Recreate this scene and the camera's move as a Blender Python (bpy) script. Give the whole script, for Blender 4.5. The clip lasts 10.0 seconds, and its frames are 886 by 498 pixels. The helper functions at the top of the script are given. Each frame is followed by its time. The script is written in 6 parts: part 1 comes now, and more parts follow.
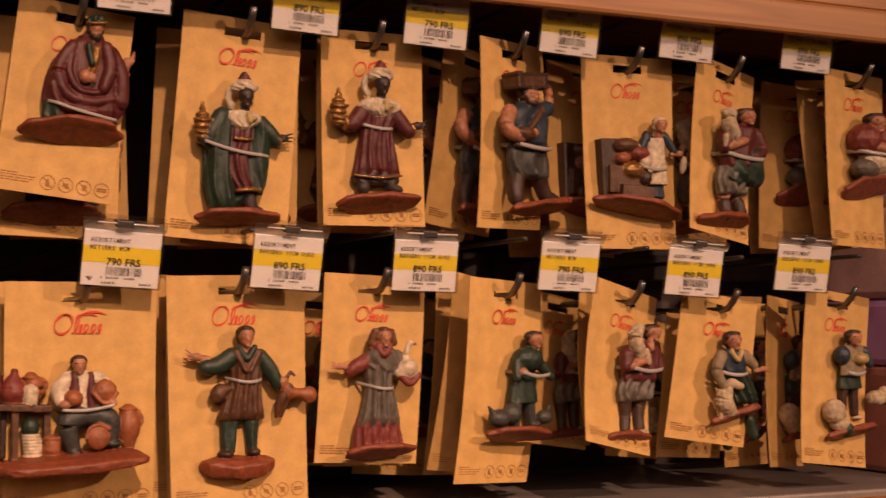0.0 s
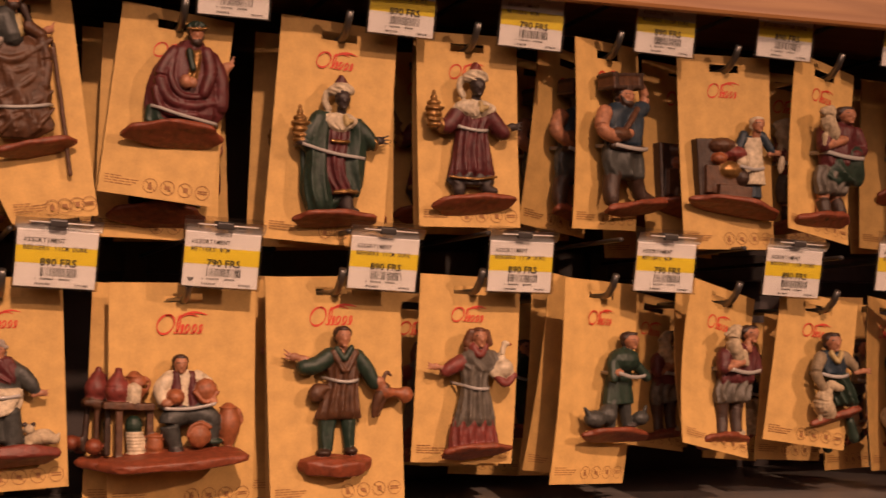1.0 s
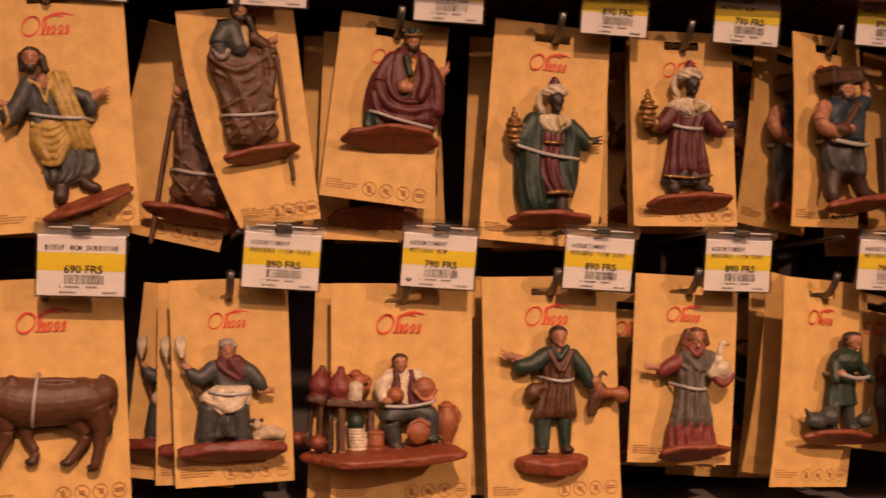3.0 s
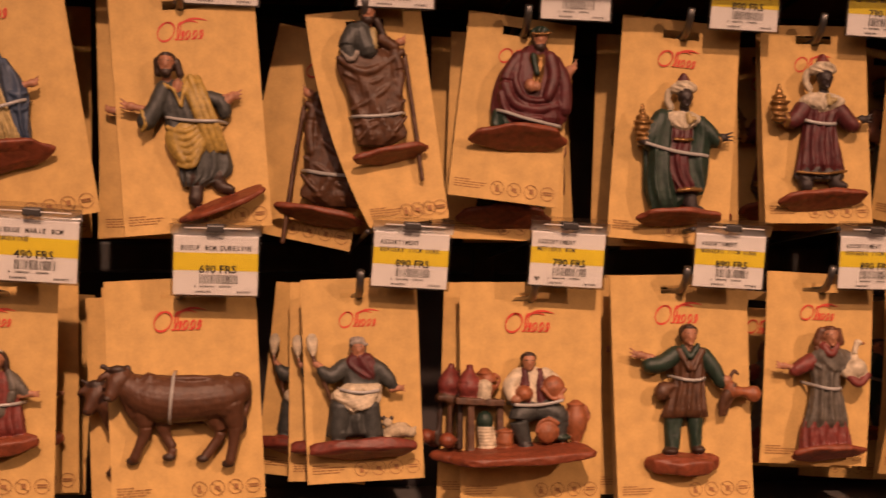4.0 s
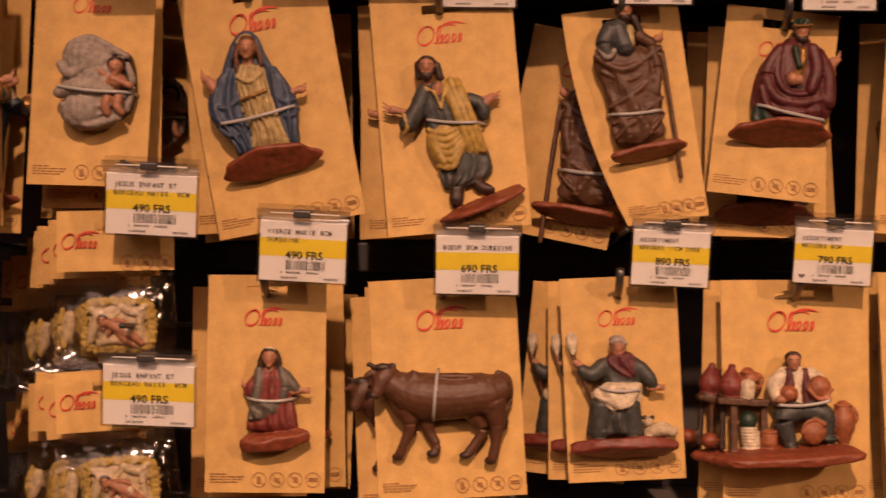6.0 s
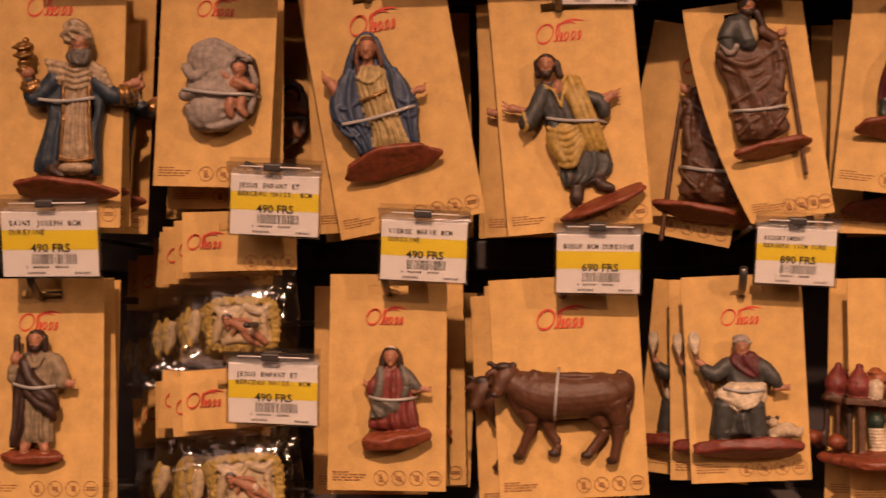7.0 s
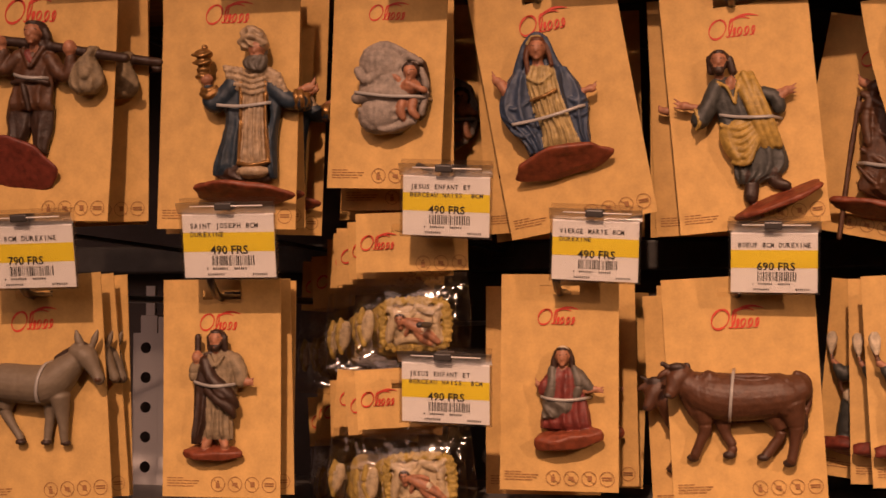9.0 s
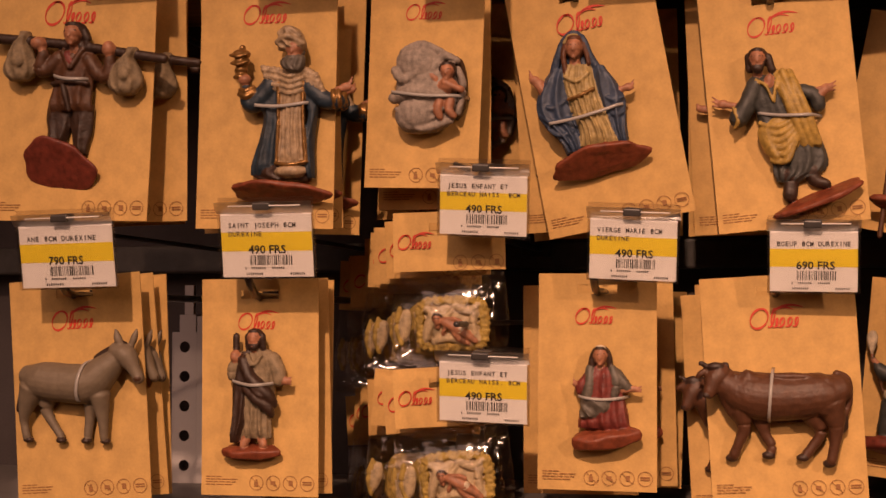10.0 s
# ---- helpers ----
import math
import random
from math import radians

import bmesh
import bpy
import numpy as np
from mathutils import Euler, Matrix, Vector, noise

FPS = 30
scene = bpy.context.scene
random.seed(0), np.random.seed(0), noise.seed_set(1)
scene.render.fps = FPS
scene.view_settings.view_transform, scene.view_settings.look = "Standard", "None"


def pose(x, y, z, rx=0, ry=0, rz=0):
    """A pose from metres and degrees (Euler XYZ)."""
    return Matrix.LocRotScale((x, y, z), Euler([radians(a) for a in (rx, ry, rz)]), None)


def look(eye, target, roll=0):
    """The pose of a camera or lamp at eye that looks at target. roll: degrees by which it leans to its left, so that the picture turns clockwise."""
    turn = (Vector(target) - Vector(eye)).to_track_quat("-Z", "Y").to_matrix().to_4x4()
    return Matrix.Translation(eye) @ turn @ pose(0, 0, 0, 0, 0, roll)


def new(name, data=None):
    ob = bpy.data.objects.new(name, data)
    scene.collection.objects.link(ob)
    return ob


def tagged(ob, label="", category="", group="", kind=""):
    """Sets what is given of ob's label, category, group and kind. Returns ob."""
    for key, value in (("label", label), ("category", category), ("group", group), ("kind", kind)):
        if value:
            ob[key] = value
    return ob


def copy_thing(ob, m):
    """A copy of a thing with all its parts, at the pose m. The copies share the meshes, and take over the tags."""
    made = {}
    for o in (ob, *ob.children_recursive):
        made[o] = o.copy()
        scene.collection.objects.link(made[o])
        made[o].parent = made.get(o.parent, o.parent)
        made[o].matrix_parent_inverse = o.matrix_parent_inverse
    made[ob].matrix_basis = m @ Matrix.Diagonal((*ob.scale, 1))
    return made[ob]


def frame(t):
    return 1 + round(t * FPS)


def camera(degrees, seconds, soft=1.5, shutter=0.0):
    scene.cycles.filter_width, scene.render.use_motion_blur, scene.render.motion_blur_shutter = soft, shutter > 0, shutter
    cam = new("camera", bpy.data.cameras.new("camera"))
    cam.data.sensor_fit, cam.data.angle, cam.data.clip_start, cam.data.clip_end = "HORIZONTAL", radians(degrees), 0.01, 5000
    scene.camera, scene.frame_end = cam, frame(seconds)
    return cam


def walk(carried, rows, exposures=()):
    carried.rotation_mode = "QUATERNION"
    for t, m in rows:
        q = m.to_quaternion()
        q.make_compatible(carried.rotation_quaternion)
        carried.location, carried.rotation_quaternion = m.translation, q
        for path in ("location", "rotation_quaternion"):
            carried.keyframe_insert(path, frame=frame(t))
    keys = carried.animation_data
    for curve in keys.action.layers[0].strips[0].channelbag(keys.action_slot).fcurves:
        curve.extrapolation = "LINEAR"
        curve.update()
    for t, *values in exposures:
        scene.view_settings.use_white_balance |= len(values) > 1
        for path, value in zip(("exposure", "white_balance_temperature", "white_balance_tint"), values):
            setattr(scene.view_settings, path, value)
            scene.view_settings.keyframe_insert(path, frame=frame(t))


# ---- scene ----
cam = camera(34.6, 10.0, shutter=0.5)
PATH = [
    (0, (0.055, -0.819, 1.185), (0.892, 0.995, 1.291), -0.1),
    (0.5, (0.055, -0.821, 1.185), (0.83, 1.019, 1.291), 0.0),
    (1, (0.054, -0.823, 1.185), (0.766, 1.043, 1.292), 0.0),
    (1.5, (0.053, -0.825, 1.185), (0.698, 1.065, 1.293), 0.0),
    (2, (0.052, -0.827, 1.184), (0.629, 1.085, 1.294), 0.0),
    (2.5, (0.052, -0.828, 1.184), (0.556, 1.104, 1.294), 0.0),
    (4, (0.05, -0.831, 1.184), (0.3, 1.151, 1.291), -0.0),
    (4.5, (0.05, -0.831, 1.184), (0.208, 1.16, 1.291), -0.0),
    (5, (0.049, -0.832, 1.184), (0.12, 1.164, 1.291), 0.0),
    (5.5, (0.04, -0.832, 1.183), (0.042, 1.165, 1.291), -0.0),
    (7, (0.025, -0.832, 1.186), (-0.196, 1.153, 1.285), 0.0),
    (7.5, (0.025, -0.832, 1.187), (-0.273, 1.143, 1.284), -0.0),
    (8, (0.024, -0.833, 1.186), (-0.339, 1.132, 1.284), -0.0),
    (8.5, (0.023, -0.833, 1.186), (-0.39, 1.122, 1.285), 0.0),
    (9, (0.022, -0.833, 1.186), (-0.428, 1.113, 1.285), -0.0),
    (9.5, (0.022, -0.833, 1.186), (-0.458, 1.106, 1.284), -0.0),
    (10, (0.022, -0.833, 1.186), (-0.479, 1.101, 1.284), 0.0),
]
walk(cam, [(t, look(eye, target, roll)) for t, eye, target, roll in PATH])

# ---- light ----
world = bpy.data.worlds.new("world")
scene.world = world
world.use_nodes = True
world.node_tree.nodes["Background"].inputs[0].default_value = (1.0, 0.60, 0.42, 1)
world.node_tree.nodes["Background"].inputs[1].default_value = 0.13


def lamp(name, kind, energy, color, m, size):
    data = bpy.data.lights.new(name, kind)
    data.energy, data.color = energy, color
    if kind == "AREA":
        data.shape, data.size = "SQUARE", size
    else:
        data.shadow_soft_size = size
    if kind == "SPOT":
        data.spot_size, data.spot_blend = radians(41), 1.0
    ob = new(name, data)
    ob.matrix_world = m
    return ob


lamp("track_spot", "SPOT", 590, (1.0, 0.565, 0.365), look((0.12, -3.0, 3.12), (0.14, 0, 0.28)), 0.045)
lamp("track_spot", "SPOT", 255, (1.0, 0.565, 0.365), look((2.35, -2.6, 2.35), (0.35, 0, 0.45)), 0.05)
# unseen soft fill, added in front of the rack to open up the dark gaps
lamp("ceiling_panel", "AREA", 30, (1.0, 0.59, 0.45), look((-0.7, -2.6, 2.55), (0.0, 0, 1.2)), 2.0)


# ---- materials ----
def shader(name, color, rough=0.6, metal=0.0, vary=0.12, scale=120.0, grain=900.0, bump=0.15, spread=0.0, transmission=0.0, coat=0.0):
    """A surface with two scales of variation, fine relief and, by spread, a shade of its own for each object."""
    m = bpy.data.materials.new(name)
    m.use_nodes = True
    n, l = m.node_tree.nodes, m.node_tree.links
    b = n["Principled BSDF"]
    b.inputs["Roughness"].default_value, b.inputs["Metallic"].default_value = rough, metal
    b.inputs["Transmission Weight"].default_value = transmission
    b.inputs["Coat Weight"].default_value = coat
    at = n.new("ShaderNodeTexCoord")
    big, small = n.new("ShaderNodeTexNoise"), n.new("ShaderNodeTexNoise")
    big.inputs["Scale"].default_value, big.inputs["Detail"].default_value = scale, 5
    small.inputs["Scale"].default_value, small.inputs["Detail"].default_value = grain, 3
    for t in (big, small):
        l.new(at.outputs["Object"], t.inputs["Vector"])
    both = n.new("ShaderNodeMath")
    both.operation = "MULTIPLY_ADD"
    both.inputs[1].default_value = 0.4
    l.new(small.outputs[0], both.inputs[0])
    l.new(big.outputs[0], both.inputs[2])
    ramp = n.new("ShaderNodeMapRange")
    ramp.inputs["From Min"].default_value, ramp.inputs["From Max"].default_value = 0.4, 1.0
    ramp.inputs["To Min"].default_value, ramp.inputs["To Max"].default_value = 1 - vary, 1 + vary
    l.new(both.outputs[0], ramp.inputs["Value"])
    tint = n.new("ShaderNodeVectorMath")
    tint.operation = "SCALE"
    tint.inputs[0].default_value = color
    factor = ramp.outputs[0]
    if spread:
        info, own, times = n.new("ShaderNodeObjectInfo"), n.new("ShaderNodeMapRange"), n.new("ShaderNodeMath")
        own.inputs["To Min"].default_value, own.inputs["To Max"].default_value = 1 - spread, 1 + spread
        times.operation = "MULTIPLY"
        l.new(info.outputs["Random"], own.inputs["Value"])
        l.new(own.outputs[0], times.inputs[0])
        l.new(ramp.outputs[0], times.inputs[1])
        factor = times.outputs[0]
    l.new(factor, tint.inputs["Scale"])
    l.new(tint.outputs[0], b.inputs["Base Color"])
    if bump:
        relief = n.new("ShaderNodeBump")
        relief.inputs["Strength"].default_value, relief.inputs["Distance"].default_value = bump, 0.0008
        l.new(both.outputs[0], relief.inputs["Height"])
        l.new(relief.outputs[0], b.inputs["Normal"])
    return m


def clear(name, gloss, rough, tone=(1, 1, 1), bump=0.0, scale=60.0):
    """Thin clear plastic: see-through, with a reflecting skin that grows towards the edges."""
    m = bpy.data.materials.new(name)
    m.use_nodes = True
    n, l = m.node_tree.nodes, m.node_tree.links
    n.remove(n["Principled BSDF"])
    see, shine, mix, edge, power, add = (n.new(k) for k in ("ShaderNodeBsdfTransparent", "ShaderNodeBsdfGlossy", "ShaderNodeMixShader", "ShaderNodeLayerWeight", "ShaderNodeMath", "ShaderNodeMath"))
    power.operation, add.operation, add.use_clamp = "POWER", "MULTIPLY_ADD", True
    power.inputs[1].default_value, add.inputs[1].default_value, add.inputs[2].default_value = 3.0, 0.7, gloss
    see.inputs[0].default_value = (*tone, 1)
    shine.inputs["Roughness"].default_value = rough
    l.new(edge.outputs["Facing"], power.inputs[0])
    l.new(power.outputs[0], add.inputs[0])
    l.new(add.outputs[0], mix.inputs[0])
    l.new(see.outputs[0], mix.inputs[1])
    l.new(shine.outputs[0], mix.inputs[2])
    l.new(mix.outputs[0], n["Material Output"].inputs[0])
    if bump:
        t, relief, at = n.new("ShaderNodeTexNoise"), n.new("ShaderNodeBump"), n.new("ShaderNodeTexCoord")
        t.inputs["Scale"].default_value = scale
        relief.inputs["Strength"].default_value, relief.inputs["Distance"].default_value = bump, 0.004
        l.new(at.outputs["Object"], t.inputs["Vector"])
        l.new(t.outputs[0], relief.inputs["Height"])
        for k in (shine, edge):
            l.new(relief.outputs[0], k.inputs["Normal"])
    return m


KRAFT = shader("kraft_board", (0.57, 0.352, 0.116), 0.72, vary=0.17, scale=95, grain=650, bump=0.12, spread=0.06)
INK_RED = shader("red_ink", (0.56, 0.050, 0.024), 0.6, vary=0.15)
INK_BROWN = shader("brown_ink", (0.29, 0.135, 0.045), 0.7)
INK_GREY = shader("grey_ink", (0.07, 0.062, 0.058), 0.6)
INK_BLACK = shader("black_ink", (0.03, 0.028, 0.025), 0.6)
PAPER = shader("white_paper", (0.80, 0.78, 0.76), 0.6, vary=0.03)
YELLOW = shader("yellow_band", (0.80, 0.63, 0.03), 0.55, vary=0.04)
PLASTIC = clear("clear_plastic", 0.09, 0.2, (0.93, 0.92, 0.91))
FLAP = clear("frosted_flap", 0.30, 0.28, (0.86, 0.85, 0.84))
FILM = clear("bag_film", 0.06, 0.10, (0.97, 0.96, 0.95), bump=0.7, scale=55)
TIE = shader("frosted_tie", (0.36, 0.34, 0.32), 0.3, vary=0.06)
BLACK_METAL = shader("black_metal", (0.045, 0.040, 0.038), 0.4, metal=0.0, vary=0.3)
# near-white colour stands in for the light reflected along the pin
PIN = shader("pin_gleam_white", (0.80, 0.78, 0.75), 0.2, vary=0.03)
STEEL = shader("worn_steel", (0.16, 0.15, 0.14), 0.33, metal=0.8, vary=0.25)
GREY_METAL = shader("grey_painted_metal", (0.55, 0.52, 0.52), 0.5, vary=0.08, scale=30)
DECK = shader("dark_grey_deck", (0.19, 0.17, 0.16), 0.4, vary=0.2, scale=25)
BACKING = shader("black_backing", (0.075, 0.060, 0.058), 0.8, vary=0.3, scale=20)
PLASTER = shader("warm_plaster", (0.60, 0.50, 0.40), 0.9, vary=0.1, scale=3, grain=60)
CARPET = shader("dark_carpet", (0.10, 0.07, 0.05), 0.95, vary=0.25, scale=8, grain=200)


def wood_grain(name, a, b):
    m = bpy.data.materials.new(name)
    m.use_nodes = True
    n, l = m.node_tree.nodes, m.node_tree.links
    at, stretch, t, ramp, relief = (n.new(k) for k in ("ShaderNodeTexCoord", "ShaderNodeMapping", "ShaderNodeTexNoise", "ShaderNodeValToRGB", "ShaderNodeBump"))
    stretch.inputs["Scale"].default_value = (3, 60, 60)
    t.inputs["Scale"].default_value, t.inputs["Detail"].default_value, t.inputs["Distortion"].default_value = 2.2, 8, 0.6
    ramp.color_ramp.elements[0].position, ramp.color_ramp.elements[1].position = 0.3, 0.75
    ramp.color_ramp.elements[0].color, ramp.color_ramp.elements[1].color = (*a, 1), (*b, 1)
    l.new(at.outputs["Object"], stretch.inputs["Vector"])
    l.new(stretch.outputs[0], t.inputs["Vector"])
    l.new(t.outputs[0], ramp.inputs[0])
    p = n["Principled BSDF"]
    p.inputs["Roughness"].default_value = 0.45
    relief.inputs["Strength"].default_value, relief.inputs["Distance"].default_value = 0.15, 0.001
    l.new(t.outputs[0], relief.inputs["Height"])
    l.new(ramp.outputs[0], p.inputs["Base Color"])
    l.new(relief.outputs[0], p.inputs["Normal"])
    return m


WOOD = wood_grain("varnished_wood", (0.30, 0.13, 0.045), (0.48, 0.24, 0.09))


# ---- mesh helpers ----
def link(name, bm, materials, parent=None, label="", smooth=False):
    me = bpy.data.meshes.new(name)
    bm.normal_update()
    bm.to_mesh(me)
    bm.free()
    for m in materials if isinstance(materials, (list, tuple)) else [materials]:
        me.materials.append(m)
    if smooth:
        me.polygons.foreach_set("use_smooth", [True] * len(me.polygons))
    ob = new(name, me)
    ob.parent = parent
    return tagged(ob, label)


def part(name, bm, material, parent, label="", smooth=False):
    return link(name, bm, material, parent, label, smooth)


def share(name, ob, parent, m=None):
    """One more part on the mesh of ob."""
    o = new(name, ob.data)
    o.parent = parent
    if m:
        o.matrix_basis = m
    return o


def box(bm, x0, x1, y0, y1, z0, z1, bevel=0.0):
    r = bmesh.ops.create_cube(bm, size=1.0, matrix=Matrix.LocRotScale(((x0 + x1) / 2, (y0 + y1) / 2, (z0 + z1) / 2), None, (x1 - x0, y1 - y0, z1 - z0)))
    if bevel:
        edges = list({e for v in r["verts"] for e in v.link_edges})
        bmesh.ops.bevel(bm, geom=edges, offset=bevel, segments=2, affect="EDGES", profile=0.5)
    return bm


def slab(*a, bevel=0.0):
    return box(bmesh.new(), *a, bevel=bevel)


def tube(bm, points, radius, sides=8):
    """A round bar along the points."""
    rings = []
    points = [Vector(p) for p in points]
    for i, p in enumerate(points):
        d = (points[min(i + 1, len(points) - 1)] - points[max(i - 1, 0)]).normalized()
        q = d.to_track_quat("Z", "Y")
        r = radius[i] if isinstance(radius, (list, tuple)) else radius
        rings.append([bm.verts.new(p + q @ Vector((r * math.cos(k * math.tau / sides), r * math.sin(k * math.tau / sides), 0))) for k in range(sides)])
    for a, b in zip(rings, rings[1:]):
        for k in range(sides):
            bm.faces.new((a[k], a[(k + 1) % sides], b[(k + 1) % sides], b[k]))
    bm.faces.new(rings[0][::-1])
    bm.faces.new(rings[-1])
    return bm


def ribbon(bm, points, widths, y):
    """A flat inked stroke facing -y along (x, z) points."""
    rows = []
    for i, (x, z) in enumerate(points):
        a, b = points[max(i - 1, 0)], points[min(i + 1, len(points) - 1)]
        d = Vector((b[0] - a[0], b[1] - a[1]))
        d = d.normalized() if d.length else Vector((1, 0))
        w = widths(i / (len(points) - 1)) / 2
        rows.append((bm.verts.new((x - d.y * w, y, z + d.x * w)), bm.verts.new((x + d.y * w, y, z - d.x * w))))
    for a, b in zip(rows, rows[1:]):
        bm.faces.new((a[0], a[1], b[1], b[0]))
    return bm


def plate(bm, x0, x1, z0, z1, y):
    bm.faces.new([bm.verts.new(p) for p in ((x0, y, z0), (x1, y, z0), (x1, y, z1), (x0, y, z1))])
    return bm


def lettering(text, size, x, z, y, bm, wide=1.0, bold=0.0):
    """Adds printed letters, left end at x and foot at z, to bm."""
    c = bpy.data.curves.new("type", "FONT")
    c.body, c.size, c.resolution_u, c.offset = text, size, 2, bold * size
    o = bpy.data.objects.new("type", c)
    scene.collection.objects.link(o)
    bpy.context.view_layer.update()
    me = bpy.data.meshes.new_from_object(o.evaluated_get(bpy.context.evaluated_depsgraph_get()))
    me.transform(Matrix.Translation((x, y, z)) @ Matrix.Rotation(radians(90), 4, "X") @ Matrix.Diagonal((wide, 1, 1, 1)))
    bm.from_mesh(me)
    bm.verts.index_update()
    bpy.data.objects.remove(o)
    bpy.data.curves.remove(c)
    bpy.data.meshes.remove(me)
    return bm


LETTERS = {}


def typed(text, pitch, cap, x, z, y, bm):
    """Adds typewriter capitals on an even pitch to bm."""
    for k, ch in enumerate(text):
        if ch == " ":
            continue
        if ch not in LETTERS:
            one = lettering(ch, 1.0, 0, 0, 0, bmesh.new(), bold=0.022)
            LETTERS[ch] = ([v.co.copy() for v in one.verts], [[v.index for v in f.verts] for f in one.faces])
            one.free()
        points, faces = LETTERS[ch]
        wide = max(p.x for p in points) - min(p.x for p in points)
        mid = (max(p.x for p in points) + min(p.x for p in points)) / 2
        size = cap / 0.70
        fit = min(size, pitch * 0.86 / max(wide, 0.05))
        made = [bm.verts.new((x + (k + 0.5) * pitch + (p.x - mid) * fit, y, z + p.z * size)) for p in points]
        for f in faces:
            bm.faces.new([made[n] for n in f])


def empty(name, m, label, category, group=""):
    o = new(name)
    o.empty_display_size = 0.02
    o.matrix_basis = m
    return tagged(o, label, category, group)


# ---- setting ----
def setting(name, bm, material, label, category):
    return tagged(link(name, bm, material), label, category, kind="structure")


setting("floor", slab(-4, 4, -5, 1.2, -0.1, 0), CARPET, "dark carpet floor of the shop", "floor")
setting("ceiling", slab(-4, 4, -5, 1.2, 3.6, 3.7), PLASTER, "plain warm plaster shop ceiling", "ceiling")
setting("wall_north", slab(-4, 4, 1.2, 1.3, 0, 3.6), PLASTER, "plain plaster wall behind the rack", "wall")
setting("wall_south", slab(-4, 4, -5.1, -5, 0, 3.6), PLASTER, "plain plaster wall across the shop", "wall")
setting("wall_west", slab(-4.1, -4, -5, 1.2, 0, 3.6), PLASTER, "plain plaster side wall", "wall")
setting("wall_east", slab(4, 4.1, -5, 1.2, 0, 3.6), PLASTER, "plain plaster side wall", "wall")

rack = empty("display_rack", pose(0, 0, 0), "black metal display rack with wooden canopy and grey deck", "display rack")
RIGHT = 1.10
part("back_panel", slab(-1.3, RIGHT, 0.235, 0.25, 0.0, 1.75), BACKING, rack, "matt black back panel")
canopy = bmesh.new()
box(canopy, -1.3, 1.15, -0.020, 0.25, 1.425, 1.75, bevel=0.002)
box(canopy, -1.3, 1.15, -0.028, -0.0205, 1.388, 1.412, bevel=0.003)
box(canopy, -1.3, 1.15, -0.024, -0.0205, 1.4125, 1.56, bevel=0.001)
part("canopy", canopy, WOOD, rack, "varnished wooden canopy with a moulded lower edge")
part("deck", slab(-1.3, 1.15, 0.002, 0.235, 1.03, 1.064, bevel=0.002), DECK, rack, "dark grey deck")
nosing = slab(-1.3, 1.15, -0.020, 0.0015, 1.0, 1.060, bevel=0.004)
box(nosing, -1.3, 1.15, -0.026, -0.0203, 1.022, 1.046, bevel=0.003)
part("nosing", nosing, WOOD, rack, "varnished wooden front edge of the deck")
part("plinth", slab(-1.3, 1.15, 0.0, 0.235, 0.0, 0.999), BACKING, rack)


def bar(z, y):
    bm = bmesh.new()
    box(bm, -1.3, RIGHT, y, y + 0.012, z, z + 0.022, bevel=0.002)
    part("cross_bar", bm, BLACK_METAL, rack)


for z in (1.222, 1.385):
    bar(z, 0.205)


def upright(x, y, top):
    """Slotted grey standard with round holes and a stepped head."""
    u = 0.022
    bm = bmesh.new()
    w = 0.009
    z = top
    cells = 8
    for k in range(cells):
        z0 = z - u
        ring = [(0.0042 * math.cos(a * math.tau / 12), 0.0042 * math.sin(a * math.tau / 12)) for a in range(12)]
        c = z - u / 2
        outer = []
        for a in range(12):
            q = a * math.tau / 12
            s = 1 / max(abs(math.cos(q)) / w, abs(math.sin(q)) / (u / 2))
            outer.append((s * math.cos(q), s * math.sin(q)))
        vo = [bm.verts.new((p[0], 0, c + p[1])) for p in outer]
        vi = [bm.verts.new((p[0], 0, c + p[1])) for p in ring]
        for a in range(12):
            bm.faces.new((vo[a], vo[(a + 1) % 12], vi[(a + 1) % 12], vi[a]))
        for cx in (-1, 1):
            for cz in (-1, 1):
                corner = bm.verts.new((cx * w, 0, c + cz * u / 2))
                near = sorted(vo, key=lambda v: (v.co - corner.co).length)[:2]
                try:
                    bm.faces.new((corner, near[0], near[1]))
                except ValueError:
                    pass
        z = z0
    box(bm, -0.004, w, -0.0005, 0.012, top, top + 0.013)
    box(bm, w - 0.009, w - 0.002, -0.0005, 0.004, top + 0.0131, top + 0.035)
    box(bm, w + 0.0011, w + 0.028, -0.0005, 0.001, top - cells * u, top + 0.012)
    box(bm, w + 0.012, w + 0.028, -0.0006, 0.001, top + 0.0121, top + 0.026)
    box(bm, -w - 0.001, -w, -0.0004, 0.03, top - cells * u, top)
    box(bm, w, w + 0.001, -0.0004, 0.03, top - cells * u, top)
    bmesh.ops.recalc_face_normals(bm, faces=bm.faces)
    o = part("upright", bm, GREY_METAL, rack, "grey perforated metal upright")
    o.location = (x, y, 0)
    return o


upright(-0.432, 0.150, 1.176)
upright(-0.560, 0.150, 1.176)
upright(-0.245, 0.175, 1.176)


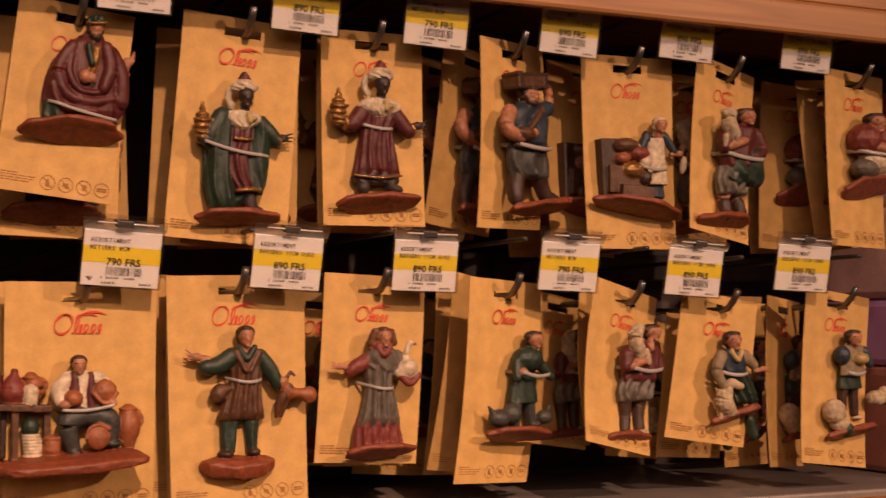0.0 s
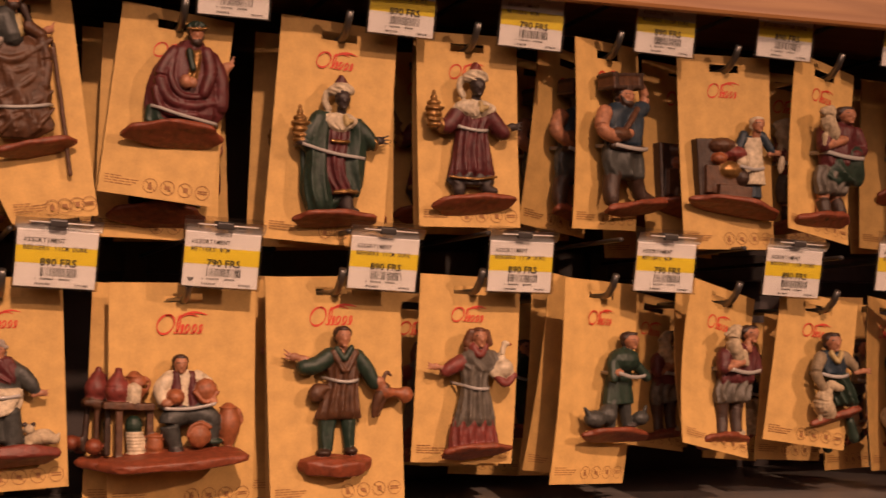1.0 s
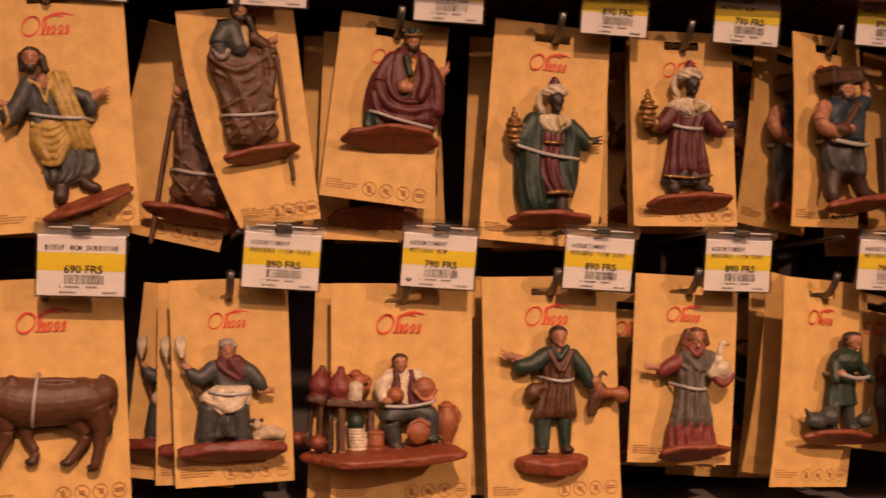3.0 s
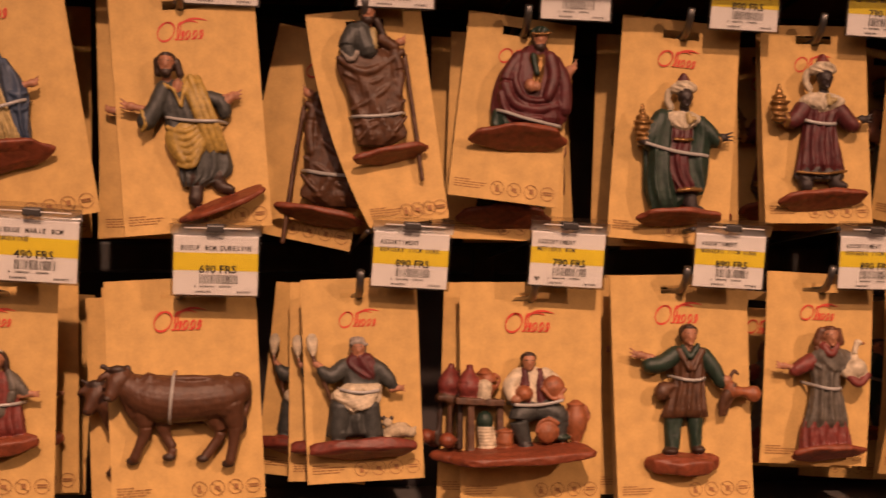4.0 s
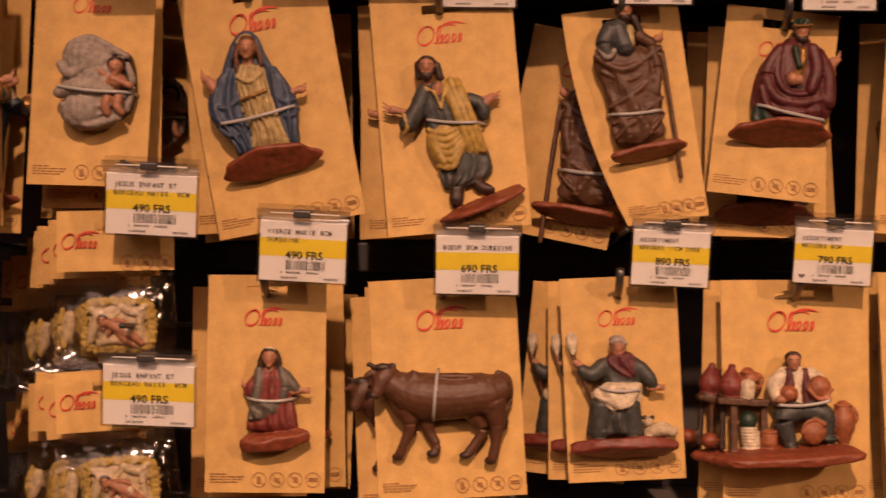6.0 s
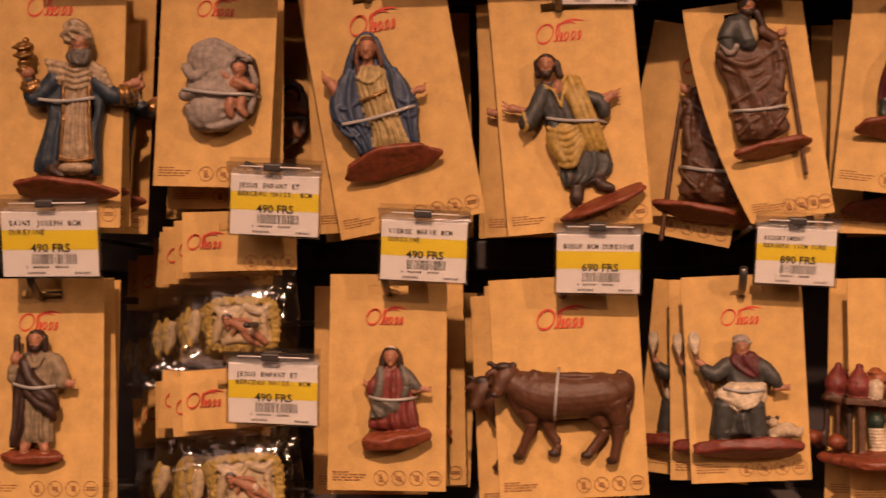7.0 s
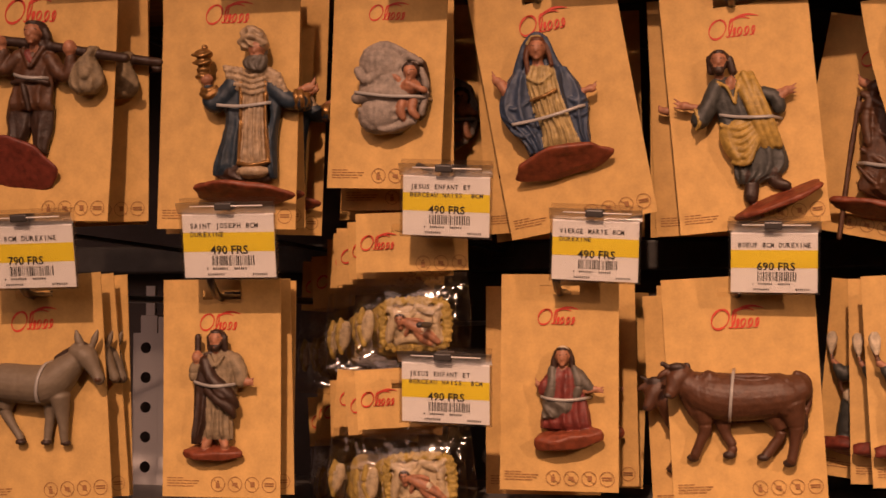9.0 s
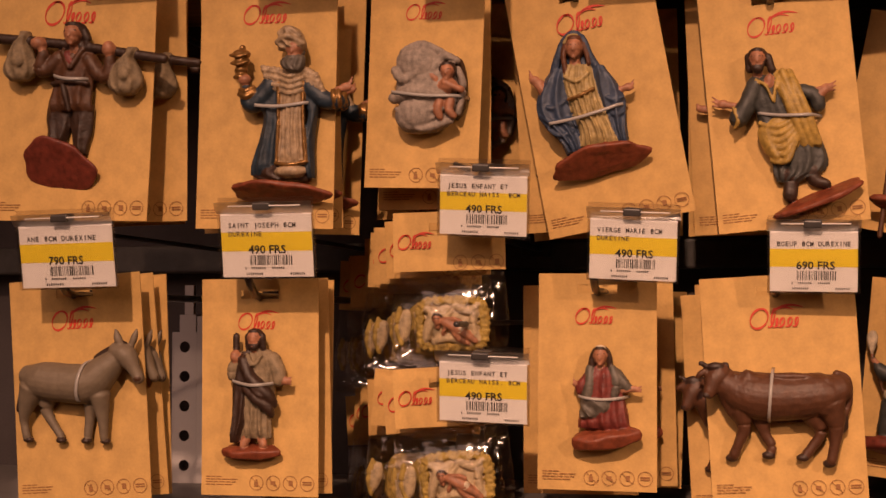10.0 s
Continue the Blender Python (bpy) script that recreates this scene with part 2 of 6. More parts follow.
# ---- hooks and price tags ----
def hook(x, y, z, holder):
    """A double display hook: the lower bar carries the packs and ends in a raised tip, the upper one carries the tag."""
    o = empty("display_hook", pose(x, y, z), "black steel double display hook on the rack", "hook", "hooks of the rack")
    back = 0.205 - y
    part("back_clip", slab(-0.008, 0.008, back - 0.004, back, -0.006, 0.045, bevel=0.001), BLACK_METAL, o)
    low = bmesh.new()
    tube(low, [(0, back - 0.002, 0), (0, 0.006, 0), (0, -0.002, 0.0015), (0, -0.009, 0.007), (0, -0.014, 0.014)], 0.0024)
    part("bar", low, STEEL, o, "worn steel lower bar with a raised tip", smooth=True)
    top = bmesh.new()
    tube(top, [(0.004, back - 0.002, 0.035), (0.004, -0.010, holder), (0.004, -0.014, holder)], 0.0016)
    part("tag_bar", top, BLACK_METAL, o, smooth=True)
    return o


def price_tag(x, y, z, w, h, lines, price, bars=0, roll=0.0, tilt=9.0, yaw=0.0):
    """A paper price label in a clear hinged holder; z is the label's lower edge."""
    o = empty("price_tag", pose(x, y, z, tilt, roll, yaw), "white price label with yellow band in clear plastic holder", "price tag", "price tags")
    a = w / 2
    sleeve = bmesh.new()
    box(sleeve, -a - 0.0014, a + 0.0014, 0.0006, 0.0012, -0.001, h + 0.009)
    box(sleeve, -a - 0.0014, a + 0.0014, -0.0014, -0.0008, -0.001, h * 0.98)
    holder = part("holder", sleeve, PLASTIC, o, "clear hinged plastic holder")
    holder.visible_shadow = False
    flap = bmesh.new()
    rings = [[flap.verts.new((x_, -0.0012 - 0.0032 * math.sin(q), h + 0.0002 + 0.0066 * q / 1.9)) for x_ in (-a - 0.0018, a + 0.0018)] for q in np.linspace(0, 1.9, 7)]
    for r0, r1 in zip(rings, rings[1:]):
        flap.faces.new((r0[0], r0[1], r1[1], r1[0]))
    bmesh.ops.solidify(flap, geom=flap.faces[:], thickness=0.0005)
    lip = part("flap", flap, FLAP, holder, "clear hinged flap catching the light", smooth=True)
    lip.visible_shadow = False
    # thin rod whose white colour paints the glint on the hinge
    rod = bmesh.new()
    tube(rod, [(-a * 0.74, -0.0052, h + 0.0046), (a * 0.84, -0.0052, h + 0.0046)], 0.00038, 8)
    part("hinge_pin", rod, PIN, holder, "hinge pin coloured white for its gleam", smooth=True)
    part("clip", slab(-0.0055, 0.0045, -0.0058, 0.004, h + 0.0022, h + 0.0064, bevel=0.0008), BLACK_METAL, holder)
    paper = part("paper", slab(-a, a, -0.0002, 0.0004, 0, h), PAPER, o)
    part("yellow_band", plate(bmesh.new(), -a, a, h * 0.41, h * 0.71, -0.00032), YELLOW, paper, "yellow printed band")
    ink = bmesh.new()
    for k, text in enumerate(lines):
        typed(text, w * 0.047, h * 0.078, -a * 0.84, h * ((0.755 if len(lines) < 2 else 0.78) - 0.135 * k), -0.00045, ink)
    part("product_line", ink, INK_GREY, paper)
    lab = bmesh.new()
    lettering(price, h * 0.185, -w * 0.20, h * 0.375, -0.0006, lab, 1.02, bold=0.018)
    part("price", lab, INK_BLACK, paper)
    code = bmesh.new()
    rnd = random.Random(int(x * 1000))
    xx = -w * 0.19
    while xx < w * 0.27:
        n = rnd.choice((0.0002, 0.0004, 0.0006)) * w / 0.046
        plate(code, xx, xx + n, h * 0.19, h * 0.345, -0.00045)
        xx += n + rnd.choice((0.0004, 0.0007)) * w / 0.046
    for x0, x1, zz in ((-0.25, -0.23, 0.125), (-0.18, -0.02, 0.125), (0.05, 0.19, 0.125), (-0.24, -0.06, 0.035), (0.25, 0.40, 0.035)):
        xx = x0
        while xx < x1:
            plate(code, w * xx, w * (xx + 0.013), h * zz, h * (zz + 0.036), -0.00045)
            xx += 0.024
    part("barcode", code, INK_BLACK, paper)
    return o


SHEPHERDS = ("ASSORTIMENT", "BERGERS 11CM DURE")
TRADES = ("ASSORTIMENT", "METIERS 8CM")
price_tag(-0.377, -0.120, 1.2035, 0.057, 0.0345, ("ANE 8CM DUREXINE",), "790 FRS", roll=-1)
price_tag(-0.267, -0.100, 1.2090, 0.053, 0.0350, ("SAINT JOSEPH 8CM", "DUREXINE"), "490 FRS")
price_tag(-0.153, -0.070, 1.2320, 0.049, 0.0330, ("JESUS ENFANT ET", "BERCEAU NAISS. 8CM"), "490 FRS", roll=3)
price_tag(-0.153, -0.070, 1.1295, 0.049, 0.0330, ("JESUS ENFANT ET", "BERCEAU NAISS. 8CM"), "490 FRS", roll=2)
price_tag(-0.074, -0.045, 1.2075, 0.048, 0.0335, ("VIERGE MARIE 8CM", "DUREXINE"), "490 FRS", roll=3)
price_tag(0.023, -0.020, 1.2010, 0.047, 0.0335, ("BOEUF 8CM DUREXINE",), "690 FRS", roll=1)
price_tag(0.134, -0.005, 1.2060, 0.044, 0.0320, SHEPHERDS, "890 FRS", 1, roll=3)
price_tag(0.227, -0.005, 1.2070, 0.044, 0.0318, TRADES, "790 FRS", 1, roll=3)
price_tag(0.326, -0.005, 1.2065, 0.043, 0.0318, SHEPHERDS, "890 FRS", 1, roll=3)
price_tag(0.417, -0.005, 1.2060, 0.043, 0.0318, SHEPHERDS, "890 FRS", 1, roll=1)
price_tag(0.520, -0.005, 1.2070, 0.043, 0.0318, TRADES, "790 FRS", 1, roll=2)
price_tag(0.618, -0.005, 1.2045, 0.044, 0.0320, SHEPHERDS, "890 FRS", 1, roll=3)
price_tag(0.711, -0.005, 1.2085, 0.046, 0.0325, SHEPHERDS, "890 FRS", 1, roll=2)
price_tag(0.815, -0.005, 1.2085, 0.046, 0.0325, SHEPHERDS, "890 FRS", 1, roll=2)
price_tag(0.022, -0.005, 1.3700, 0.047, 0.0325, TRADES, "790 FRS", 1, roll=1)
price_tag(-0.355, -0.120, 1.3860, 0.050, 0.0330, TRADES, "790 FRS")
price_tag(-0.255, -0.110, 1.3850, 0.050, 0.0330, TRADES, "490 FRS")
price_tag(-0.165, -0.085, 1.3850, 0.048, 0.0330, TRADES, "490 FRS")
price_tag(-0.075, -0.050, 1.3850, 0.048, 0.0330, TRADES, "490 FRS")
price_tag(0.126, -0.005, 1.3710, 0.045, 0.0320, SHEPHERDS, "890 FRS", 1, roll=1)
price_tag(0.234, -0.005, 1.3665, 0.042, 0.0320, TRADES, "790 FRS", 1, roll=1)
price_tag(0.338, -0.005, 1.3630, 0.042, 0.0320, SHEPHERDS, "890 FRS", 1, roll=2)
price_tag(0.425, -0.005, 1.3610, 0.043, 0.0320, TRADES, "790 FRS", 1, roll=2)
price_tag(0.522, -0.005, 1.3635, 0.043, 0.0320, SHEPHERDS, "890 FRS", 1, roll=2)
price_tag(0.615, -0.005, 1.3670, 0.043, 0.0320, SHEPHERDS, "890 FRS", 1, roll=2)
price_tag(0.718, -0.005, 1.3670, 0.043, 0.0320, SHEPHERDS, "890 FRS", 1, roll=2)
price_tag(0.825, -0.005, 1.3670, 0.043, 0.0320, SHEPHERDS, "890 FRS", 1, roll=2)


# ---- packs ----
def logo_mesh():
    """A scripted red mark as plain strokes: an open loop, a run of small loops and a leaf above."""
    bm = bmesh.new()
    lean = 0.25
    pts = [(-0.0090 + 0.0042 * math.cos(a) + lean * 0.0048 * math.sin(a), 0.0048 * math.sin(a)) for a in np.linspace(1.0, 8.2, 30)]
    ribbon(bm, pts, lambda f: 0.0005 + 0.0007 * math.sin(f * 9) ** 2, 0)
    for x, tall, wide in ((-0.0040, 0.0046, 0.0011), (-0.0016, 0.0022, 0.0008), (0.0010, 0.0022, 0.0014), (0.0046, 0.0022, 0.0013), (0.0078, 0.0022, 0.0010)):
        pts = []
        for a in np.linspace(-2.2, 4.6, 18):
            z = -0.0045 + tall * (1 + math.sin(a))
            pts.append((x + wide * math.cos(a) + lean * (z + 0.0045) + 0.00025 * a, z))
        ribbon(bm, pts, lambda f: 0.00045 + 0.0006 * math.sin(f * 7) ** 2, -0.00003)
    for lift, wide, thick in ((0.0034, 0.0150, 0.0007), (0.0024, 0.0105, 0.0005)):
        pts = [(-0.0030 + wide * f, lift + 0.0022 * math.sin(f * 2.9) + 0.0008 * f) for f in np.linspace(0, 1, 14)]
        ribbon(bm, pts, lambda f: 0.0003 + 1.3 * thick * math.sin(f * math.pi), -0.00006)
    return bm


def sign_mesh(k):
    """A round warning sign: a ring with a simple mark in it."""
    bm = bmesh.new()
    r = 0.0041
    ribbon(bm, [(r * math.cos(a), r * math.sin(a)) for a in np.linspace(0, math.tau, 25)], lambda f: 0.00033, 0)
    if k < 3:
        ribbon(bm, [(-0.0028, 0.0028), (0.0028, -0.0028)], lambda f: 0.0003, -0.00005)
    if k == 0:
        plate(bm, -0.0012, 0.0010, -0.0022, 0.0006, 0)
        plate(bm, -0.0006, 0.0006, 0.0010, 0.0020, 0)
    elif k == 1:
        plate(bm, -0.0016, 0.0014, -0.0010, 0.0010, 0)
        plate(bm, 0.0002, 0.0020, -0.0018, -0.0008, 0)
    elif k == 2:
        plate(bm, -0.0008, 0.0016, -0.0014, 0.0016, 0)
    else:
        for z in (-0.0009, 0.0004):
            plate(bm, -0.0028, 0.0028, z, z + 0.0007, 0)
    return bm


def small_print():
    bm = bmesh.new()
    rnd = random.Random(4)
    for k in range(4):
        x = 0
        while x < (0.016 if k else 0.008):
            n = rnd.uniform(0.002, 0.005)
            plate(bm, x, x + n, -0.0015 * k, -0.0015 * k + 0.00045, 0)
            x += n + 0.0006
    return bm


def curve_at(w, h, bend, twist, x, z):
    """How far the hanging card stands back at (x, z)."""
    f = -z / h
    return bend * h * f * f + twist * x * f - 0.10 * bend * h * math.sin(f * math.pi)


def card_mesh(w, h, bend=0.0, twist=0.0, slot=True, curl=0.0):
    xs = [-w / 2, -w / 3, -0.0115, 0.0, 0.0115, w / 3, w / 2]
    zs = [0.009, 0.0026, -0.0026] + [-0.0026 - (h - 0.0116) * (k / 9) for k in range(1, 10)]
    bm = bmesh.new()
    grid = [[bm.verts.new((x, curve_at(w, h, bend, twist, x, min(z, 0)), z)) for x in xs] for z in zs]
    for i in range(len(zs) - 1):
        for j in range(len(xs) - 1):
            if slot and i == 1 and j in (2, 3):
                continue
            bm.faces.new((grid[i][j], grid[i + 1][j], grid[i + 1][j + 1], grid[i][j + 1]))
    for v in bm.verts:
        f = max(0.0, -v.co.z / h) ** 2 * (0.5 - v.co.x / w)
        v.co.x += curl * f
        v.co.y += curl * 0.25 * f
    bmesh.ops.recalc_face_normals(bm, faces=bm.faces)
    bmesh.ops.solidify(bm, geom=bm.faces[:], thickness=0.0006)
    return bm


LOGO = SIGNS = PRINT = None


def on_card(name, bm, source, material, o, size, x, z, scale=1.0, yaw=0.0):
    """Ink lying on the card, following how it hangs."""
    w, h, bend, twist, curl = size
    x += curl * (-z / h) ** 2 * (0.5 - x / w)
    y = curve_at(w, h, bend, twist, x, z)
    y1 = curve_at(w, h, bend, twist, x, z - 0.004)
    y2 = curve_at(w, h, bend, twist, x + 0.004, z)
    lean = math.degrees(math.atan2(y1 - y, 0.004))
    turn = math.degrees(math.atan2(y2 - y, 0.004))
    y += curl * 0.25 * (-z / h) ** 2 * (0.5 - x / w)
    m = pose(x, y - 0.0009 - (0.0004 if curl else 0), z, lean, 0, turn) @ Matrix.Scale(scale, 4)
    if source:
        return share(name, source, o, m), source
    ob = part(name, bm(), material, o)
    ob.matrix_basis = m
    return ob, ob


def pack(label, x, y, z, w, h, roll=0.0, yaw=0.0, bend=0.0, twist=0.0, lean=0.0, behind=5, step=0.022, spread=4.0, figure=None, second=None, logo=-0.0155, stack=(), curl=0.0):
    """A figurine tied to a hanging kraft card. (x, z) is the middle of the card's top edge, y its front; behind: how many more hang behind it."""
    global LOGO, SIGNS, PRINT
    top = 0.009
    if not bend and not curl:
        bend, twist = 0.03 * math.sin(x * 97 + z * 31), 0.07 * math.sin(x * 61 + z * 17)
    r = radians(roll)
    hang = (x + top * math.sin(r), y, z - top * math.cos(r))
    o = empty("figurine_pack", pose(*hang, lean, -roll, yaw), label, "figurine pack", "packs on the rack")
    size = (w, h - top, bend, twist, curl)
    card = part("card", card_mesh(w, h, bend, twist, curl=curl), KRAFT, o, "brown kraft card with a hang slot")
    _, LOGO = on_card("logo", logo_mesh, LOGO, INK_RED, card, size, 0.0, logo, w / 0.074)
    if not SIGNS:
        SIGNS = [None] * 4
    for k in range(4):
        _, SIGNS[k] = on_card("warning_sign", lambda: sign_mesh(k), SIGNS[k], INK_BROWN, card, size, w / 2 - 0.0065 - 0.0102 * (3 - k), -size[1] + 0.0075)
    _, PRINT = on_card("small_print", small_print, PRINT, INK_BROWN, card, size, -w / 2 + 0.003, -size[1] + 0.0105)
    if figure:
        figure(o, hang, roll)
    rnd = random.Random(int(abs(x) * 7919 + z * 131))
    for k in range(1, max(behind, len(stack)) + 1):
        dx, dz, dr, dy = rnd.uniform(-2, 2), rnd.uniform(-1, 0.5), -rnd.uniform(-spread, spread), rnd.uniform(-7, 7)
        if second and k == 1:
            dr, dy = -second[0], second[1]
        if k <= len(stack):
            dx, dz, dr, dy = stack[k - 1]
        yy = y + step * k * rnd.uniform(0.92, 1.08)
        if yy > 0.185:
            break
        coarse(copy_thing(o, pose(hang[0] + dx / 1000, yy, hang[2] + dz / 1000, lean * 0.5 + rnd.uniform(-1.5, 1.5), -dr, dy)))
    return o


# ---- figurines ----
from mathutils.bvhtree import BVHTree

TONES = {}


def paint(name, r, g, b, rough=0.50, vary=0.48, metal=0.0):
    TONES[name] = shader("paint_" + name, (r, g, b), rough, metal=metal, vary=vary, scale=260, grain=1700, bump=0.4)


paint("skin", 0.333, 0.1485, 0.081)
paint("dark", 0.030, 0.020, 0.018)
paint("oxide", 0.150, 0.030, 0.018)
paint("clay", 0.1827, 0.0442, 0.0187, 0.5)
paint("maroon", 0.0788, 0.0135, 0.015)
paint("green", 0.0135, 0.03, 0.0195)
paint("blue", 0.0346, 0.054, 0.0972)
paint("navy", 0.0165, 0.03, 0.0465)
paint("cream", 0.496, 0.416, 0.296)
paint("gold", 0.260, 0.140, 0.045, 0.3, metal=0.6)
paint("ivory", 0.357, 0.2635, 0.1105)
paint("grey", 0.0975, 0.084, 0.0675)
paint("slate", 0.0435, 0.045, 0.042)
paint("brown", 0.08, 0.0336, 0.0152)
paint("umber", 0.036, 0.0173, 0.0105)
paint("yellow", 0.368, 0.24, 0.056)
paint("donkey", 0.1615, 0.1275, 0.0892, 0.55, 0.15)
paint("ox", 0.085, 0.034, 0.0161, 0.5, 0.3)
paint("hair", 0.035, 0.018, 0.012)
paint("fair", 0.110, 0.040, 0.017)
paint("red", 0.16, 0.0304, 0.024)
paint("pot", 0.24, 0.076, 0.0288)
paint("sack", 0.2145, 0.1625, 0.0975, 0.7)
paint("linen", 0.40, 0.31, 0.185, 0.6)
paint("cloth", 0.272, 0.2295, 0.1955, 0.7)
paint("fleece", 0.40, 0.32, 0.21, 0.8)
paint("straw", 0.3224, 0.2232, 0.0496, 0.7)
paint("brocade", 0.34, 0.25, 0.155, 0.45, 0.55)
ORDER = list(TONES)


COARSE = {}


def coarse(ob):
    """Gives a pack that hangs behind another the simpler cast of its figurine."""
    for o in ob.children:
        if o.data and o.data.name in COARSE:
            o.data = COARSE[o.data.name]


class Figure:
    """One painted figurine, sculpted of joined rounded forms, flat against its card. Its units are those of its sketch:
    (x, y) with y down, brought to the card by the sketch's origin and scale."""

    def __init__(self, pack_ob, hang, roll, sketch, relief=0.0):
        self.o, self.hang, self.r = pack_ob, hang, radians(roll)
        self.x0, self.z0, self.ox, self.oy, self.ux, self.uz = sketch
        self.bm = bmesh.new()
        self.s = math.sqrt(self.ux * self.uz)
        if relief:
            stand_off = relief * self.s * 0.82 / (hang[1] + 0.83)
            self.x0 -= (hang[0] - 0.035) * stand_off
            self.z0 -= (hang[2] - 0.065 - 1.185) * stand_off
        self.lift = 0.0
        self.axis = None

    def at(self, x, y, out):
        x = x if self.axis is None else 2 * self.axis - x
        dx = self.x0 + (x - self.ox) * self.ux - self.hang[0]
        dz = self.z0 - (y - self.oy) * self.uz - self.hang[2]
        c, s = math.cos(self.r), math.sin(self.r)
        return Vector((dx * c + dz * s, -out * self.s * 0.82 - self.lift, -dx * s + dz * c))

    def mark(self, n, tone):
        self.bm.faces.ensure_lookup_table()
        k = ORDER.index(tone)
        for f in self.bm.faces[n:]:
            f.material_index = k

    def e(self, tone, x, y, rx, ry, d=None, out=None, rot=0.0, fine=2):
        """A rounded form of half width rx and half height ry; d: half depth; out: how far its middle stands off the card."""
        rx, ry = rx * 0.95, ry * 0.96
        d = d or min(rx, ry) * 0.85
        out = d * 0.9 if out is None else out
        n = len(self.bm.faces)
        rot = rot if self.axis is None else -rot
        turn = Matrix.Rotation(radians(rot) + self.r, 4, "Y")
        bmesh.ops.create_icosphere(self.bm, subdivisions=fine, radius=1.0, matrix=Matrix.Translation(self.at(x, y, out)) @ turn @ Matrix.Diagonal((rx * self.ux, d * self.s, ry * self.uz, 1)))
        self.mark(n, tone)

    def c(self, tone, x1, y1, r1, x2, y2, r2, o1=None, o2=None):
        """A limb that tapers from one round end to the other."""
        o1 = r1 if o1 is None else o1
        o2 = r2 if o2 is None else o2
        a, b = self.at(x1, y1, o1), self.at(x2, y2, o2)
        r1, r2 = r1 * self.s * 0.84, r2 * self.s * 0.84
        d = b - a
        if d.length < 1e-6:
            return
        n = len(self.bm.faces)
        u = d.normalized()
        pts = [(a - u * r1 * 0.98, r1 * 0.15), (a - u * r1 * 0.7, r1 * 0.7), (a, r1), (a + d * 0.5, (r1 + r2) / 2), (b, r2), (b + u * r2 * 0.7, r2 * 0.7), (b + u * r2 * 0.98, r2 * 0.15)]
        tube(self.bm, [p for p, _ in pts], [q for _, q in pts], 9)
        self.mark(n, tone)

    def robe(self, tone, x0, y0, w0, x1, y1, w1, folds=9, depth=0.55, out=None, deep=0.07, belly=0.0):
        """A hanging garment from half width w0 at y0 to w1 at y1, with vertical folds."""
        n = len(self.bm.faces)
        rings, sides = [], 36
        for i in range(9):
            f = i / 8
            w = 0.91 * (w0 + (w1 - w0) * f) + belly * math.sin(f * math.pi)
            x, y = x0 + (x1 - x0) * f, y0 + (y1 - y0) * f
            ring = []
            o = max(w0, w1) * depth * 0.8 if out is None else out
            for k in range(sides):
                a = k * math.tau / sides
                q = 1 + deep * f * math.sin(folds * a + 2.1 * f + x0) + 0.03 * math.sin(3 * a + 5 * f)
                p = self.at(x + w * q * math.cos(a), y, o + w * depth * q * math.sin(a))
                ring.append(self.bm.verts.new(p))
            rings.append(ring)
        for a, b in zip(rings, rings[1:]):
            for k in range(sides):
                self.bm.faces.new((a[k], a[(k + 1) % sides], b[(k + 1) % sides], b[k]))
        self.bm.faces.new(rings[0])
        self.bm.faces.new(rings[-1][::-1])
        self.mark(n, tone)

    def loft(self, tone, rows, out, d, folds=7, deep=0.08, slant=0.0):
        """A draped body through rows (y, left, right), half depth d, its middle standing off by out, with ridged folds that deepen downwards."""
        ys = [r[0] for r in rows]
        steps, sides = 20, 44
        n = len(self.bm.faces)
        rings = []
        for i in range(steps + 1):
            f = i / steps
            y = ys[0] + (ys[-1] - ys[0]) * f
            k = max(j for j in range(len(ys)) if ys[j] <= y + 1e-6)
            k = min(k, len(rows) - 2)
            a, b, c, e = (np.array(rows[min(max(j, 0), len(rows) - 1)][1:], float) for j in (k - 1, k, k + 1, k + 2))
            g = (y - ys[k]) / (ys[k + 1] - ys[k])
            left, right = b + (c - b) * g if len(rows) < 3 else 0.5 * (2 * b + (c - a) * g + (2 * a - 5 * b + 4 * c - e) * g ** 2 + (3 * b - a - 3 * c + e) * g ** 3)
            half, mid = max((right - left) / 2, 0.5), (left + right) / 2
            round_off = min(1.0, 0.55 + 4 * f, 0.55 + 6 * (1 - f))
            ring = []
            for j in range(sides):
                q = j * math.tau / sides
                ridge = 1 - 2 * abs(math.sin(folds * q / 2 + slant * f * 3 + rows[0][1] + 0.5 * math.sin(5 * f + q)))
                m = deep * (0.35 + 0.65 * f) * ridge
                ring.append(self.bm.verts.new(self.at(mid + half * math.cos(q) * (1 + 0.35 * m), y, out + d * round_off * math.sin(q) * (1 + 2.2 * m))))
            rings.append(ring)
        for a, b in zip(rings, rings[1:]):
            for k in range(sides):
                self.bm.faces.new((a[k], a[(k + 1) % sides], b[(k + 1) % sides], b[k]))
        self.bm.faces.new(rings[0])
        self.bm.faces.new(rings[-1][::-1])
        self.mark(n, tone)

    def t(self, tone, *p, sides=22):
        """A smooth limb or body through points (x, y, radius, out), four numbers each."""
        q = [p[k:k + 4] for k in range(0, len(p), 4)]
        ext = [q[0]] + q + [q[-1]]
        pts, radii = [], []
        for k in range(1, len(ext) - 2):
            for f in np.linspace(0, 1, 6, endpoint=k == len(ext) - 3):
                a, b, c, d = (np.array(v, float) for v in ext[k - 1:k + 3])
                v = 0.5 * (2 * b + (c - a) * f + (2 * a - 5 * b + 4 * c - d) * f ** 2 + (3 * b - a - 3 * c + d) * f ** 3)
                pts.append(self.at(v[0], v[1], v[3]))
                radii.append(max(v[2], 1.0) * self.s)
